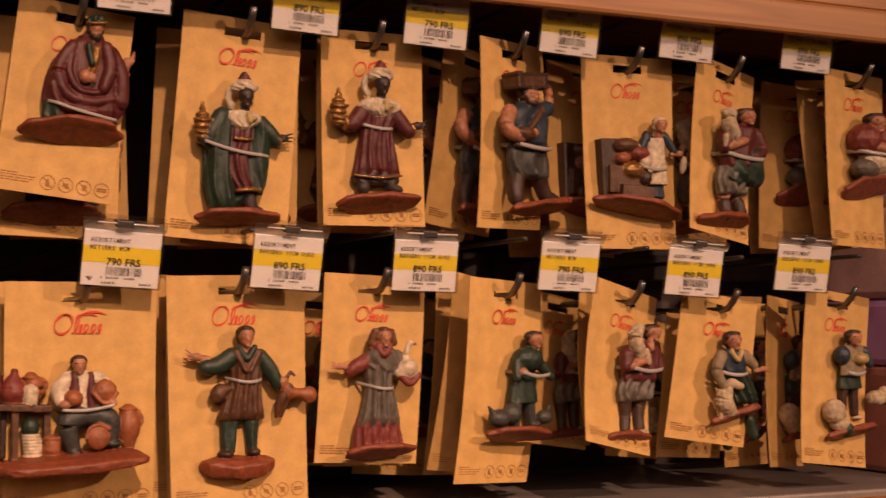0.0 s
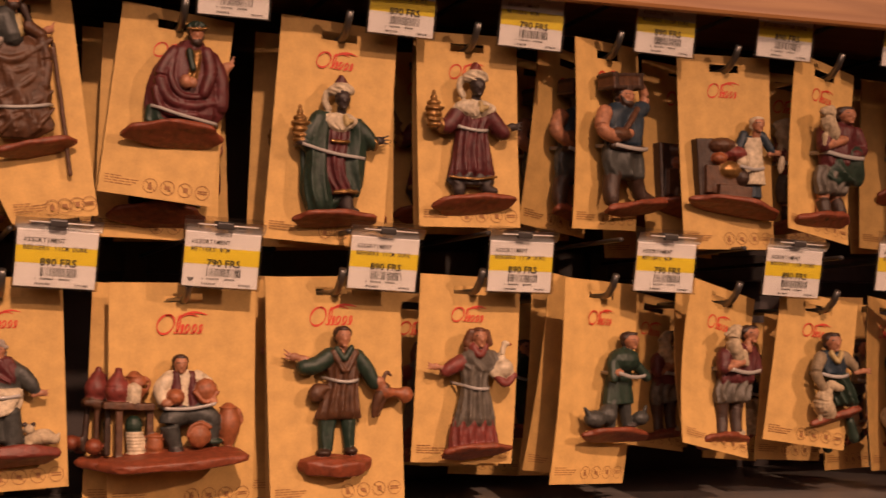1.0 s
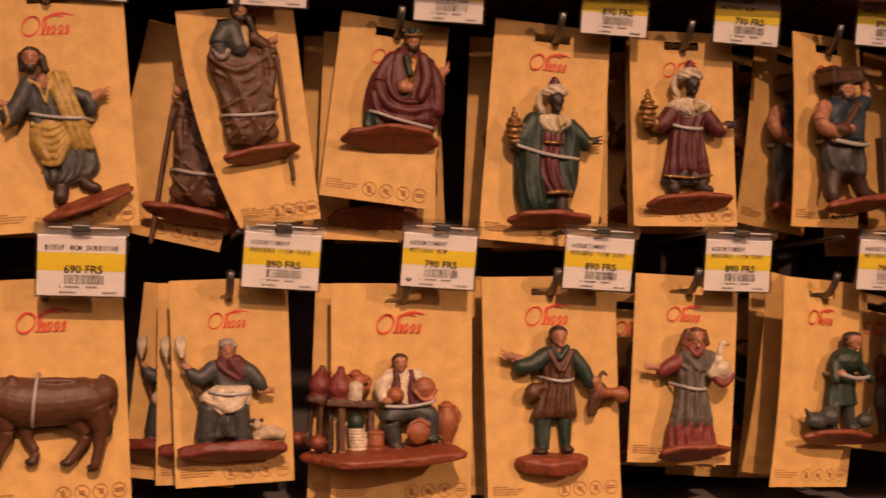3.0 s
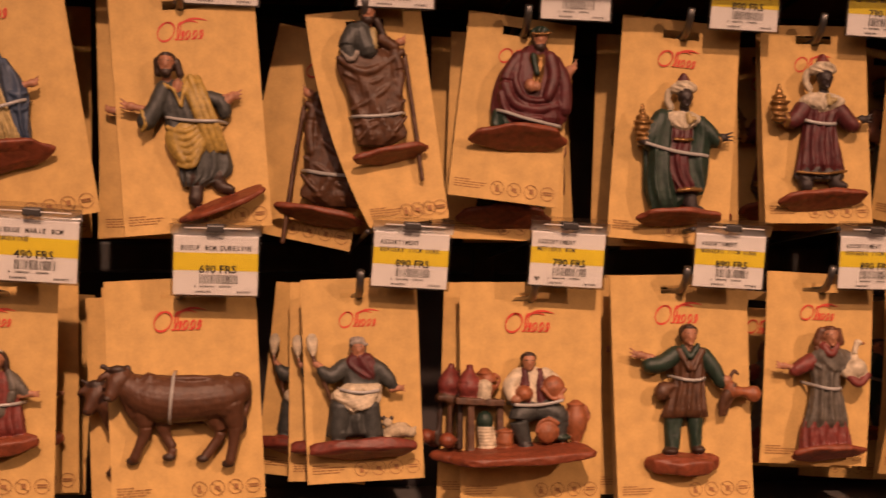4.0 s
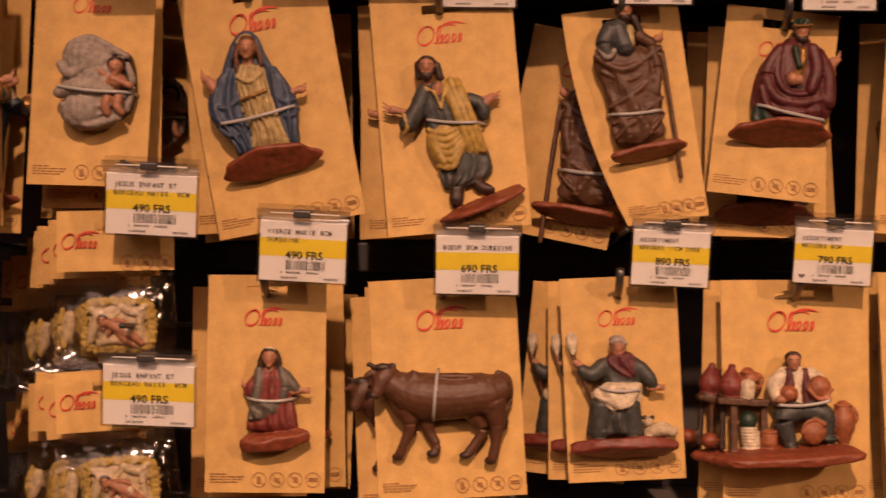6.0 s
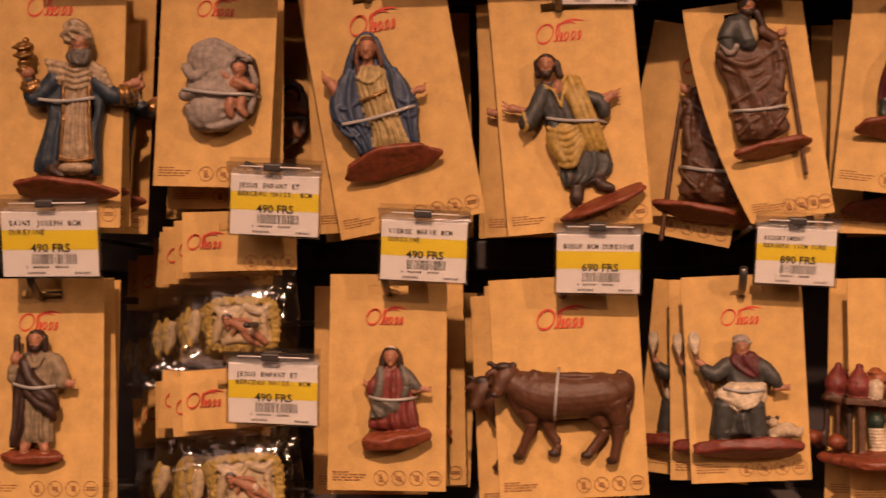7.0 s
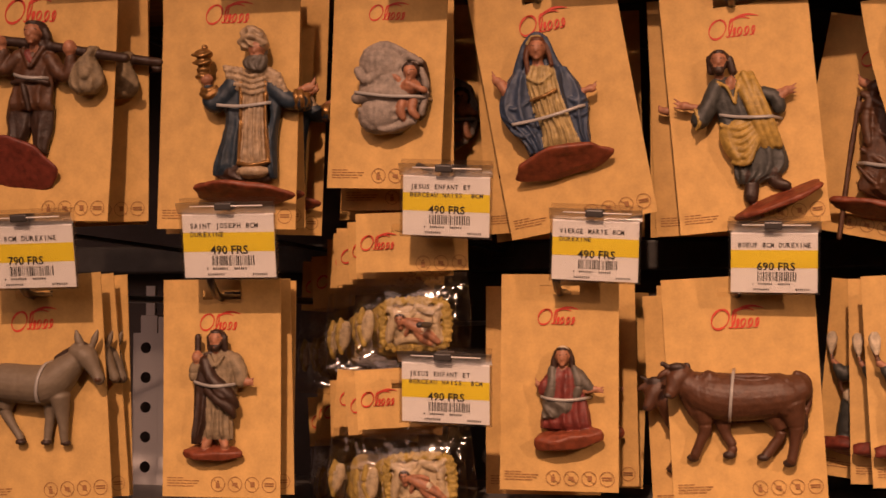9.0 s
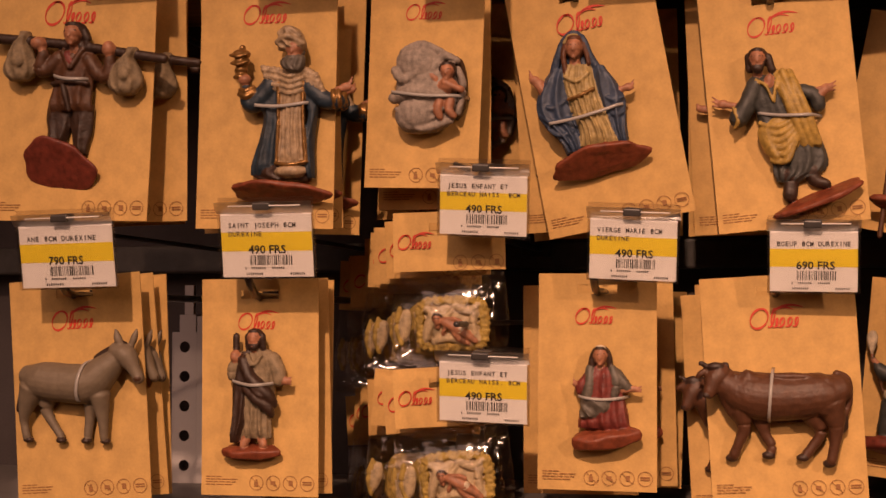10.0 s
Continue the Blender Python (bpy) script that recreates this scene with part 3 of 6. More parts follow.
        d0, d1 = (pts[0] - pts[1]).normalized(), (pts[-1] - pts[-2]).normalized()
        pts = [pts[0] + d0 * radii[0] * 0.9, pts[0] + d0 * radii[0] * 0.6] + pts + [pts[-1] + d1 * radii[-1] * 0.6, pts[-1] + d1 * radii[-1] * 0.9]
        radii = [radii[0] * 0.3, radii[0] * 0.75] + radii + [radii[-1] * 0.75, radii[-1] * 0.3]
        n = len(self.bm.faces)
        tube(self.bm, pts, radii, sides)
        self.mark(n, tone)

    def block(self, tone, x, y, rx, ry, d, out, rot=0.0):
        """A squared form such as a crate or a board."""
        n = len(self.bm.faces)
        bmesh.ops.create_cube(self.bm, size=2.0, matrix=Matrix.Translation(self.at(x, y, out)) @ Matrix.Rotation(radians(rot) + self.r, 4, "Y") @ Matrix.Diagonal((rx * self.ux, d * self.s, ry * self.uz, 1)))
        self.mark(n, tone)

    def base(self, x, y, rx, ry, rot=0.0, d=None, tone="clay", up=1, thick=6.0, deep=0.40):
        """The uneven oval stand, a thin slab; up: its front edge is raised and shows the underside."""
        n = len(self.bm.faces)
        d = rx * deep
        rot = rot if self.axis is None else -rot
        tip = up * math.asin(max(0.0, min(0.95, (ry - thick * 0.5) / d)))
        r = bmesh.ops.create_icosphere(self.bm, subdivisions=3, radius=1.0)
        m = Matrix.Translation(self.at(x, y, d * math.cos(tip) / 0.82)) @ Matrix.Rotation(radians(rot) + self.r, 4, "Y") @ Matrix.Rotation(-tip, 4, "X") @ Matrix.Diagonal((rx * self.ux, d * self.s, thick * self.uz, 1))
        for v in r["verts"]:
            p = v.co
            a = math.atan2(p.y, p.x)
            q = 1 + 0.07 * math.sin(3 * a + x) + 0.05 * math.sin(7 * a + y)
            flat = math.hypot(p.x, p.y) ** 0.45
            v.co = m @ Vector((flat * math.cos(a) * q, flat * math.sin(a) * q, math.copysign(abs(p.z) ** 0.4, p.z) * (1 + 0.15 * math.sin(4 * a))))
        self.mark(n, tone)

    def head(self, x, y, r, skin="skin", hair="hair", beard=None, out=None, face=0.0):
        """A head with brow, nose and chin in plain relief, hair behind and over it, and a beard if it has one."""
        out = out or r * 2.2
        self.t(skin, x - face, y + r * 0.5, r * 0.42, out - r * 0.35, x, y + r * 1.35, r * 0.46, out - r * 0.5)
        self.e(skin, x, y - r * 0.12, r * 0.78, r * 0.84, r * 0.8, out, fine=3)
        self.e(skin, x, y + r * 0.42, r * 0.58, r * 0.55, r * 0.6, out + r * 0.14, fine=3)
        self.e(skin, x, y + r * 0.86, r * 0.26, r * 0.16, r * 0.24, out + r * 0.58)
        self.c(skin, x + face * r * 0.2, y - r * 0.1, r * 0.10, x + face * r * 0.3, y + r * 0.26, r * 0.17, out + r * 0.82, out + r * 0.92)
        for k in (-1, 1):
            self.c("hair", x + k * r * 0.16, y - r * 0.20, r * 0.06, x + k * r * 0.52, y - r * 0.22, r * 0.06, out + r * 0.88, out + r * 0.70)
        if hair:
            self.e(hair, x - face * r * 0.25, y - r * 0.38, r * 0.98, r * 0.76, r * 0.80, out - r * 0.34, fine=3)
            self.e(hair, x, y - r * 0.80, r * 0.70, r * 0.30, r * 0.62, out + r * 0.06)
            self.e(hair, x, y + r * 0.15, r * 0.94, r * 0.7, r * 0.5, out - r * 0.5)
        if beard:
            self.e(beard, x + face * r * 0.1, y + r * 0.84, r * 0.60, r * 0.52, r * 0.52, out + r * 0.30)
            for k in (-1, 1):
                self.c(beard, x + k * r * 0.66, y + r * 0.1, r * 0.16, x + k * r * 0.42, y + r * 0.75, r * 0.22, out + r * 0.22, out + r * 0.4)

    def hand(self, x, y, r, to=1, skin="skin", up=0.0, out=12):
        """An open hand on its wrist."""
        self.c(skin, x, y, r * 0.6, x - to * r * 1.9, y + r * 0.35, r * 0.62, out, out + 1)
        self.e(skin, x, y, r * 0.9, r * 0.75, r * 0.5, out)
        for k in (-1, 0, 1):
            self.c(skin, x + to * r * 0.5, y + k * r * 0.4, r * 0.24, x + to * r * 1.6, y + k * r * 0.62 - up * r, r * 0.17, out, out + 1)

    def done(self, label, tie=()):
        bmesh.ops.recalc_face_normals(self.bm, faces=self.bm.faces)
        tree = BVHTree.FromBMesh(self.bm)
        self.bm.faces.ensure_lookup_table()
        tones = [f.material_index for f in self.bm.faces]
        raw = bpy.data.meshes.new("raw")
        self.bm.to_mesh(raw)
        self.bm.free()
        calm = {"skin": 0.25, "dark": 0.3, "clay": 0.45, "oxide": 0.2, "donkey": 0.3, "ox": 0.8, "pot": 0.2, "gold": 0.5, "fleece": 2.5, "cloth": 1.7, "brocade": 1.3, "hair": 0.7, "cream": 0.6}
        for grain in (0.00125, 0.00058):
            cast = bpy.data.objects.new("raw", raw)
            scene.collection.objects.link(cast)
            fuse = cast.modifiers.new("fuse", "REMESH")
            fuse.mode, fuse.voxel_size = "VOXEL", grain
            bpy.context.view_layer.update()
            me = bpy.data.meshes.new_from_object(cast.evaluated_get(bpy.context.evaluated_depsgraph_get()))
            bpy.data.objects.remove(cast)
            bm = bmesh.new()
            bm.from_mesh(me)
            bpy.data.meshes.remove(me)
            own = [tones[tree.find_nearest(f.calc_center_median())[2]] for f in bm.faces]
            used = sorted(set(own))
            for f, k in zip(bm.faces, own):
                f.material_index = used.index(k)
            bmesh.ops.smooth_vert(bm, verts=bm.verts, factor=0.5, use_axis_x=True, use_axis_y=True, use_axis_z=True)
            soft = [calm.get(ORDER[k], 1.0) for k in used]
            for v in bm.verts:
                p = v.co.copy()
                drape = Vector((p.x * 430 + p.z * 60, p.y * 430, p.z * 75))
                k = soft[v.link_faces[0].material_index] if v.link_faces else 1.0
                v.co += v.normal * k * (0.00022 * noise.noise(drape) + 0.00008 * noise.noise(p * 1000)) + noise.noise_vector(p * 150) * 0.00015
            made = part("figurine", bm, [TONES[ORDER[k]] for k in used], self.o, label, smooth=True)
            if grain > 0.001:
                plain = made.data
                bpy.data.objects.remove(made)
            else:
                COARSE[made.data.name] = plain
        bpy.data.meshes.remove(raw)
        for x1, y1, x2, y2, out in tie:
            bm = bmesh.new()
            ring, line = [], []
            for i in range(31):
                f = i / 30
                p = self.at(x1 + (x2 - x1) * f, y1 + (y2 - y1) * f + (5 if abs(x2 - x1) > abs(y2 - y1) else 0) * math.sin(f * math.pi), 0)
                near = [tree.ray_cast(Vector((p.x, -0.2, p.z + dz)), Vector((0, 1, 0)))[0] for dz in (-0.0008, 0, 0.0008)]
                line.append((f, min([q.y for q in near if q] + [p.y - 0.0002]) - 0.0007, p))
            line[0], line[-1] = (0.0, line[0][2].y - 0.0004, line[0][2]), (1.0, line[-1][2].y - 0.0004, line[-1][2])
            hull = []
            for f, y, p in line:
                while len(hull) > 1 and (hull[-1][1] - hull[-2][1]) * (f - hull[-2][0]) >= (y - hull[-2][1]) * (hull[-1][0] - hull[-2][0]):
                    hull.pop()
                hull.append((f, y))
            w = Vector((0, 0, 2.7 * self.s)) if abs(x2 - x1) > abs(y2 - y1) else Vector((2.7 * self.s, 0, 0))
            for f, _, p in line:
                q = Vector((p.x, np.interp(f, [k[0] for k in hull], [k[1] for k in hull]), p.z))
                ring.append([bm.verts.new(q + w), bm.verts.new(q - w)])
            for a, b in zip(ring, ring[1:]):
                bm.faces.new((a[0], a[1], b[1], b[0]))
            bmesh.ops.recalc_face_normals(bm, faces=bm.faces)
            bmesh.ops.solidify(bm, geom=bm.faces[:], thickness=0.0005)
            part("tie", bm, TIE, self.o, "frosted plastic tie strap", smooth=True)


def carrier(f):
    f.t("hair", -6, 61, 9, 30, 130, 80, 8, 30, 272, 109, 8, 30, 290, 112, 8, 30)
    f.loft("umber", [(186, 83, 130), (210, 81, 124), (228, 84, 123), (250, 83, 116)], 16, 14, folds=5, deep=0.10)
    f.loft("umber", [(186, 122, 165), (215, 124, 164), (240, 128, 161), (256, 130, 156), (272, 138, 154)], 16, 14, folds=5, deep=0.10)
    f.loft("brown", [(88, 122, 158), (104, 100, 168), (126, 96, 167), (142, 98, 165), (152, 95, 166), (176, 88, 164), (196, 86, 165)], 22, 20, folds=8, deep=0.10)
    f.t("brown", 108, 102, 15, 24, 88, 120, 13, 28, 77, 120, 12, 32, 84, 94, 10, 36), f.t("brown", 158, 105, 14, 24, 182, 136, 13, 28, 196, 134, 11, 32, 200, 108, 9, 36)
    f.e("skin", 76, 76, 15, 13, 12, 40), f.e("skin", 199, 92, 12, 15, 11, 40), f.t("skin", 84, 92, 7, 38, 80, 80, 7, 40), f.t("skin", 200, 108, 6, 38, 198, 96, 6, 40)
    f.t("red", 126, 98, 7, 36, 133, 112, 5, 42), f.t("brown", 118, 92, 5, 36, 132, 122, 4, 44), f.t("brown", 152, 90, 5, 36, 134, 122, 4, 44)
    f.t("umber", 118, 142, 4, 42, 124, 165, 5, 42, 130, 196, 4, 38), f.t("umber", 100, 148, 4, 36, 132, 146, 4, 46, 162, 150, 4, 36)
    f.head(138, 64, 21, face=-0.2, out=42), f.t("hair", 154, 58, 8, 36, 160, 74, 7, 34, 156, 88, 4, 34)
    for x, y, top, end in ((40, 112, 48, 58), (225, 144, 236, 96)):
        f.loft("sack", [(end - 6, top - 9, top + 9), (end + 4, top - 8, top + 9), (end + 16, x - 12, x + 16), (y - 10, x - 26, x + 27), (y + 12, x - 29, x + 29), (y + 28, x - 16, x + 16)], 30, 23, folds=9, deep=0.07, slant=0.6)
        f.e("sack", x + 4, y - 6, 12, 13, 6, 52)
    f.base(108, 292, 66, 46, 12, 26, thick=5, deep=0.74, tone="oxide")
    f.done("painted clay carrier figurine with two sacks on a pole", [(98, 132, 162, 142, 52)])


def blue_king(f):
    f.loft("umber", [(290, 446, 556), (308, 446, 552), (320, 465, 545)], 20, 18, folds=7, deep=0.1)
    f.loft("navy", [(136, 468, 500), (158, 456, 504), (185, 458, 502), (204, 468, 500), (250, 459, 498), (286, 447, 496), (308, 444, 490)], 22, 18, folds=7, deep=0.09)
    f.loft("navy", [(138, 538, 562), (175, 536, 566), (204, 546, 560), (250, 536, 555), (290, 540, 556), (316, 544, 556)], 22, 17, folds=5, deep=0.09)
    f.loft("brocade", [(124, 502, 544), (150, 498, 544), (182, 500, 540), (230, 497, 542), (276, 492, 547), (292, 494, 545)], 31, 18, folds=15, deep=0.16)
    for x0, x1 in ((498, 494), (541, 545)):
        f.t("gold", x0, 150, 3, 40, x0, 220, 3, 42, x1, 288, 3, 40)
    f.e("brocade", 518, 304, 29, 13, 18, 34), f.t("gold", 494, 290, 3, 44, 520, 293, 3, 50, 546, 288, 3, 42)
    f.t("navy", 482, 150, 17, 26, 456, 182, 16, 30, 442, 178, 13, 34, 442, 160, 11, 38), f.t("gold", 430, 166, 5, 40, 444, 172, 5, 50, 456, 164, 5, 42), f.t("gold", 432, 158, 4, 42, 444, 162, 4, 50, 455, 155, 4, 42)
    f.t("navy", 548, 156, 16, 26, 574, 180, 15, 28, 596, 184, 14, 28), f.t("gold", 590, 166, 4, 36, 594, 180, 4, 44, 592, 194, 4, 36), f.t("gold", 599, 166, 4, 34, 603, 180, 4, 42, 601, 192, 4, 34)
    f.hand(610, 160, 12, 0.6, up=0.8, out=28), f.e("skin", 440, 142, 12, 11, 11, 42)
    for y, r, h in ((96, 17, 10), (110, 16, 9), (124, 13, 8), (136, 15, 7)):
        f.e("gold", 432, y, r, h, r * 0.9, 38)
    f.e("gold", 434, 84, 6, 6, 6, 38), f.t("gold", 416, 98, 3, 48, 432, 102, 3, 58, 448, 96, 3, 48), f.t("gold", 418, 112, 3, 48, 432, 116, 3, 56, 447, 110, 3, 48)
    for k in range(7):
        for j in range(4):
            f.e("brocade", 470 + j * 9 + k * 2, 120 + k * 6 + j * 1.5, 7, 5, 7, 36 + k % 2 * 3, 20, 1), f.e("brocade", 540 + j * 7 + k * 2, 124 + k * 5 + j * 4, 6, 5, 7, 36 + k % 2 * 3, -20, 1)
    for k in range(4):
        f.t("brocade", 504, 134 + k * 10, 3, 44, 520, 140 + k * 10, 3, 51, 538, 134 + k * 10, 3, 44)
    f.head(527, 94, 19, hair="grey", beard=None, out=46), f.loft("grey", [(104, 512, 546), (114, 504, 547), (126, 508, 544), (133, 522, 538)], 50, 15, folds=11, deep=0.1)
    f.loft("brocade", [(51, 508, 524), (58, 501, 535), (72, 497, 543), (86, 497, 546), (94, 499, 544)], 42, 23, folds=7, deep=0.12, slant=2.0), f.t("brocade", 499, 80, 5, 52, 520, 72, 5, 64, 543, 84, 5, 54), f.t("brocade", 502, 64, 4, 52, 522, 58, 4, 60, 538, 70, 4, 54)
    f.base(498, 341, 85, 20, 3, 26)
    f.done("painted clay king figurine in blue and white robe holding a censer", [(456, 187, 552, 185, 62)])


def bundle(f):
    f.e("cloth", 758, 160, 62, 82, 34, 24, -4, 3), f.e("umber", 806, 160, 20, 60, 20, 20)
    f.e("cloth", 745, 118, 46, 38, 30, 34, 14, 3), f.e("cloth", 742, 205, 44, 36, 30, 34, -10, 3)
    f.t("cloth", 700, 176, 11, 44, 735, 168, 13, 56, 786, 176, 11, 56), f.t("cloth", 702, 128, 8, 46, 722, 146, 9, 56, 766, 118, 7, 58), f.t("cloth", 716, 96, 7, 44, 752, 86, 8, 48, 800, 110, 7, 44)
    f.t("cloth", 738, 182, 5, 58, 756, 200, 5, 60, 786, 200, 5, 58), f.t("cloth", 716, 208, 6, 52, 752, 232, 7, 52, 800, 218, 7, 46), f.t("cloth", 706, 196, 5, 50, 730, 216, 6, 54, 770, 214, 5, 54)
    f.t("cloth", 772, 132, 6, 56, 790, 108, 7, 54, 812, 116, 6, 48), f.t("cloth", 812, 130, 6, 42, 822, 160, 6, 42, 812, 205, 6, 40)
    f.head(797, 136, 16, hair="hair", out=60), f.e("skin", 797, 160, 20, 14, 12, 56), f.t("skin", 792, 154, 7, 64, 808, 162, 6, 64, 822, 168, 6, 60), f.t("skin", 776, 148, 6, 58, 768, 140, 5, 58)
    f.t("skin", 784, 186, 8, 58, 780, 200, 8, 60, 784, 214, 6, 58), f.t("skin", 802, 186, 8, 58, 800, 202, 8, 60, 808, 212, 6, 58)
    f.done("painted clay bundle figurine with a child in a pale blanket", [(694, 166, 826, 178, 96)])


def blue_mary(f):
    f.loft("blue", [(60, 1006, 1034), (84, 992, 1042), (110, 982, 1052), (132, 964, 1072), (162, 950, 1092), (190, 948, 1104), (222, 962, 1110), (250, 990, 1112), (274, 1000, 1100)], 16, 16, folds=9, deep=0.14, slant=0.5)
    f.loft("ivory", [(116, 998, 1048), (146, 996, 1054), (168, 1004, 1060), (200, 1014, 1074), (230, 1026, 1090), (260, 1028, 1102)], 34, 22, folds=17, deep=0.20, slant=-1.2)
    f.t("gold", 1008, 178, 3, 52, 1034, 171, 3, 58, 1054, 160, 3, 50), f.t("ivory", 1002, 138, 3, 50, 1024, 148, 3, 57, 1044, 132, 3, 50)
    f.loft("blue", [(122, 978, 1004), (150, 962, 1004), (180, 950, 1006), (210, 956, 1012), (240, 984, 1024), (270, 1004, 1030)], 34, 17, folds=7, deep=0.20, slant=0.9)
    f.loft("blue", [(118, 1050, 1070), (145, 1054, 1090), (175, 1062, 1106), (205, 1074, 1108), (232, 1084, 1108), (254, 1092, 1112)], 34, 16, folds=6, deep=0.20, slant=-0.7)
    for x0, y0, x1, y1, x2, y2 in ((956, 182, 980, 192, 1002, 180), (958, 204, 982, 218, 1008, 210), (972, 228, 994, 240, 1016, 232), (1066, 168, 1086, 180, 1104, 176), (1076, 196, 1092, 206, 1106, 200)):
        f.t("blue", x0, y0, 3, 40, x1, y1, 4.5, 47, x2, y2, 3, 42)
    f.hand(946, 140, 12, -0.5, up=0.9, out=34), f.t("skin", 962, 160, 9, 36, 950, 144, 8, 34)
    f.hand(1112, 158, 11, 0.6, up=0.5, out=34)
    f.head(1019, 88, 20, hair="fair", out=46), f.t("fair", 1004, 78, 4, 46, 1000, 102, 5, 46, 1003, 128, 4, 44), f.t("fair", 1034, 80, 4, 46, 1040, 98, 4, 44, 1044, 116, 3, 44)
    f.t("blue", 980, 130, 8, 30, 990, 98, 7, 38, 1001, 73, 6, 42, 1018, 62, 6, 44, 1035, 75, 6, 42, 1045, 98, 6, 38, 1058, 124, 8, 32), f.t("ivory", 1002, 78, 2.4, 50, 1010, 68, 2.4, 52, 1024, 67, 2.4, 52)
    f.base(1062, 284, 88, 27, -13, 28)
    f.done("painted clay kneeling woman figurine in blue cloak", [(970, 220, 1108, 186, 66)])


def shawl_man(f):
    f.t("umber", 468, 318, 15, 20, 470, 338, 13, 20, 468, 356, 13, 22), f.t("umber", 508, 312, 13, 20, 510, 330, 12, 20, 530, 338, 8, 24)
    f.loft("slate", [(148, 418, 452), (162, 400, 472), (190, 402, 480), (214, 412, 486), (240, 416, 496)], 24, 22, folds=5, deep=0.06)
    f.loft("slate", [(250, 424, 520), (276, 430, 528), (300, 438, 533), (318, 440, 522), (334, 446, 486)], 20, 19, folds=11, deep=0.14)
    f.loft("yellow", [(214, 440, 490), (236, 418, 494), (254, 414, 496), (278, 424, 484), (300, 440, 466)], 26, 22, folds=3, deep=0.05)
    for k in range(6):
        f.t("yellow", 418 + k * 4, 232 + k * 13, 4, 33, 448 + k * 3, 240 + k * 12, 5, 46, 476, 226 + k * 10, 4, 46, 494 - k * 2, 206 + k * 10, 3.5, 40)
    for x in (448, 460, 471):
        f.t("yellow", x - 2, 144, 7, 38 - abs(x - 460), x + 12, 180, 8, 48, x + 30, 225, 8, 48, x + 46, 268, 7, 34)
    f.t("slate", 412, 164, 16, 28, 398, 198, 16, 30, 382, 222, 17, 30), f.t("yellow", 374, 204, 3, 44, 382, 226, 3, 48, 376, 240, 3, 40), f.t("yellow", 412, 158, 2.5, 42, 430, 170, 2.5, 50, 442, 196, 2.5, 50), f.t("yellow", 452, 152, 2.5, 42, 446, 172, 2.5, 50, 442, 196, 2.5, 50)
    f.e("skin", 436, 160, 9, 14, 7, 42), f.hand(356, 196, 12, -1, up=0.5, out=28)
    f.t("slate", 488, 176, 12, 24, 512, 186, 13, 26, 518, 204, 12, 26), f.hand(532, 174, 12, 0.8, up=0.3, out=28), f.t("skin", 518, 186, 8, 30, 530, 176, 8, 28)
    f.head(416, 122, 19, hair="umber", beard="hair", out=42), f.t("umber", 400, 116, 7, 36, 402, 138, 7, 34), f.t("umber", 434, 118, 7, 36, 440, 140, 7, 34)
    f.base(520, 362, 80, 15, -22, 24, up=-1)
    f.done("painted clay bearded man figurine with yellow shawl", [(412, 214, 526, 220, 62)])


def cloaked_shepherd(f):
    f.t("brown", 832, 96, 4, 24, 848, 200, 4, 24, 864, 314, 4, 22)
    f.loft("brown", [(88, 730, 806), (104, 712, 830), (130, 714, 828), (156, 726, 828), (184, 733, 833), (210, 740, 830), (240, 741, 838), (258, 748, 806)], 24, 26, folds=7, deep=0.10, slant=1.6)
    for x0, y0, x1, y1, x2, y2, r in ((714, 108, 762, 132, 826, 92, 8), (724, 134, 770, 150, 818, 118, 5), (738, 196, 780, 172, 822, 134, 6), (744, 224, 786, 208, 830, 178, 5), (748, 250, 772, 226, 796, 216, 5), (790, 250, 812, 232, 834, 206, 4)):
        f.t("brown", x0, y0, r * 0.7, 36, x1, y1, r, 45, x2, y2, r * 0.7, 36)
    f.t("brown", 812, 92, 9, 34, 822, 130, 9, 36, 818, 170, 8, 38)
    f.t("slate", 742, 62, 19, 34, 728, 88, 16, 40, 736, 108, 10, 44), f.t("slate", 752, 58, 18, 36, 764, 92, 18, 42), f.t("ivory", 772, 58, 5, 50, 776, 88, 5, 54), f.t("cloth", 720, 96, 5, 46, 732, 112, 5, 52, 744, 100, 5, 48)
    f.hand(824, 74, 11, 0.5, up=0.6, out=30), f.t("brown", 790, 72, 12, 34, 812, 84, 10, 34)
    f.head(764, 26, 18, hair="umber", beard="hair", out=42), f.t("hair", 780, 40, 7, 40, 792, 66, 6, 38)
    f.base(808, 272, 68, 14, -11, 24)
    f.done("painted clay shepherd figurine in brown cloak with staff", [(735, 208, 838, 197, 64)])


def mirrored_shepherd(f):
    f.axis = 758
    cloaked_shepherd(f)


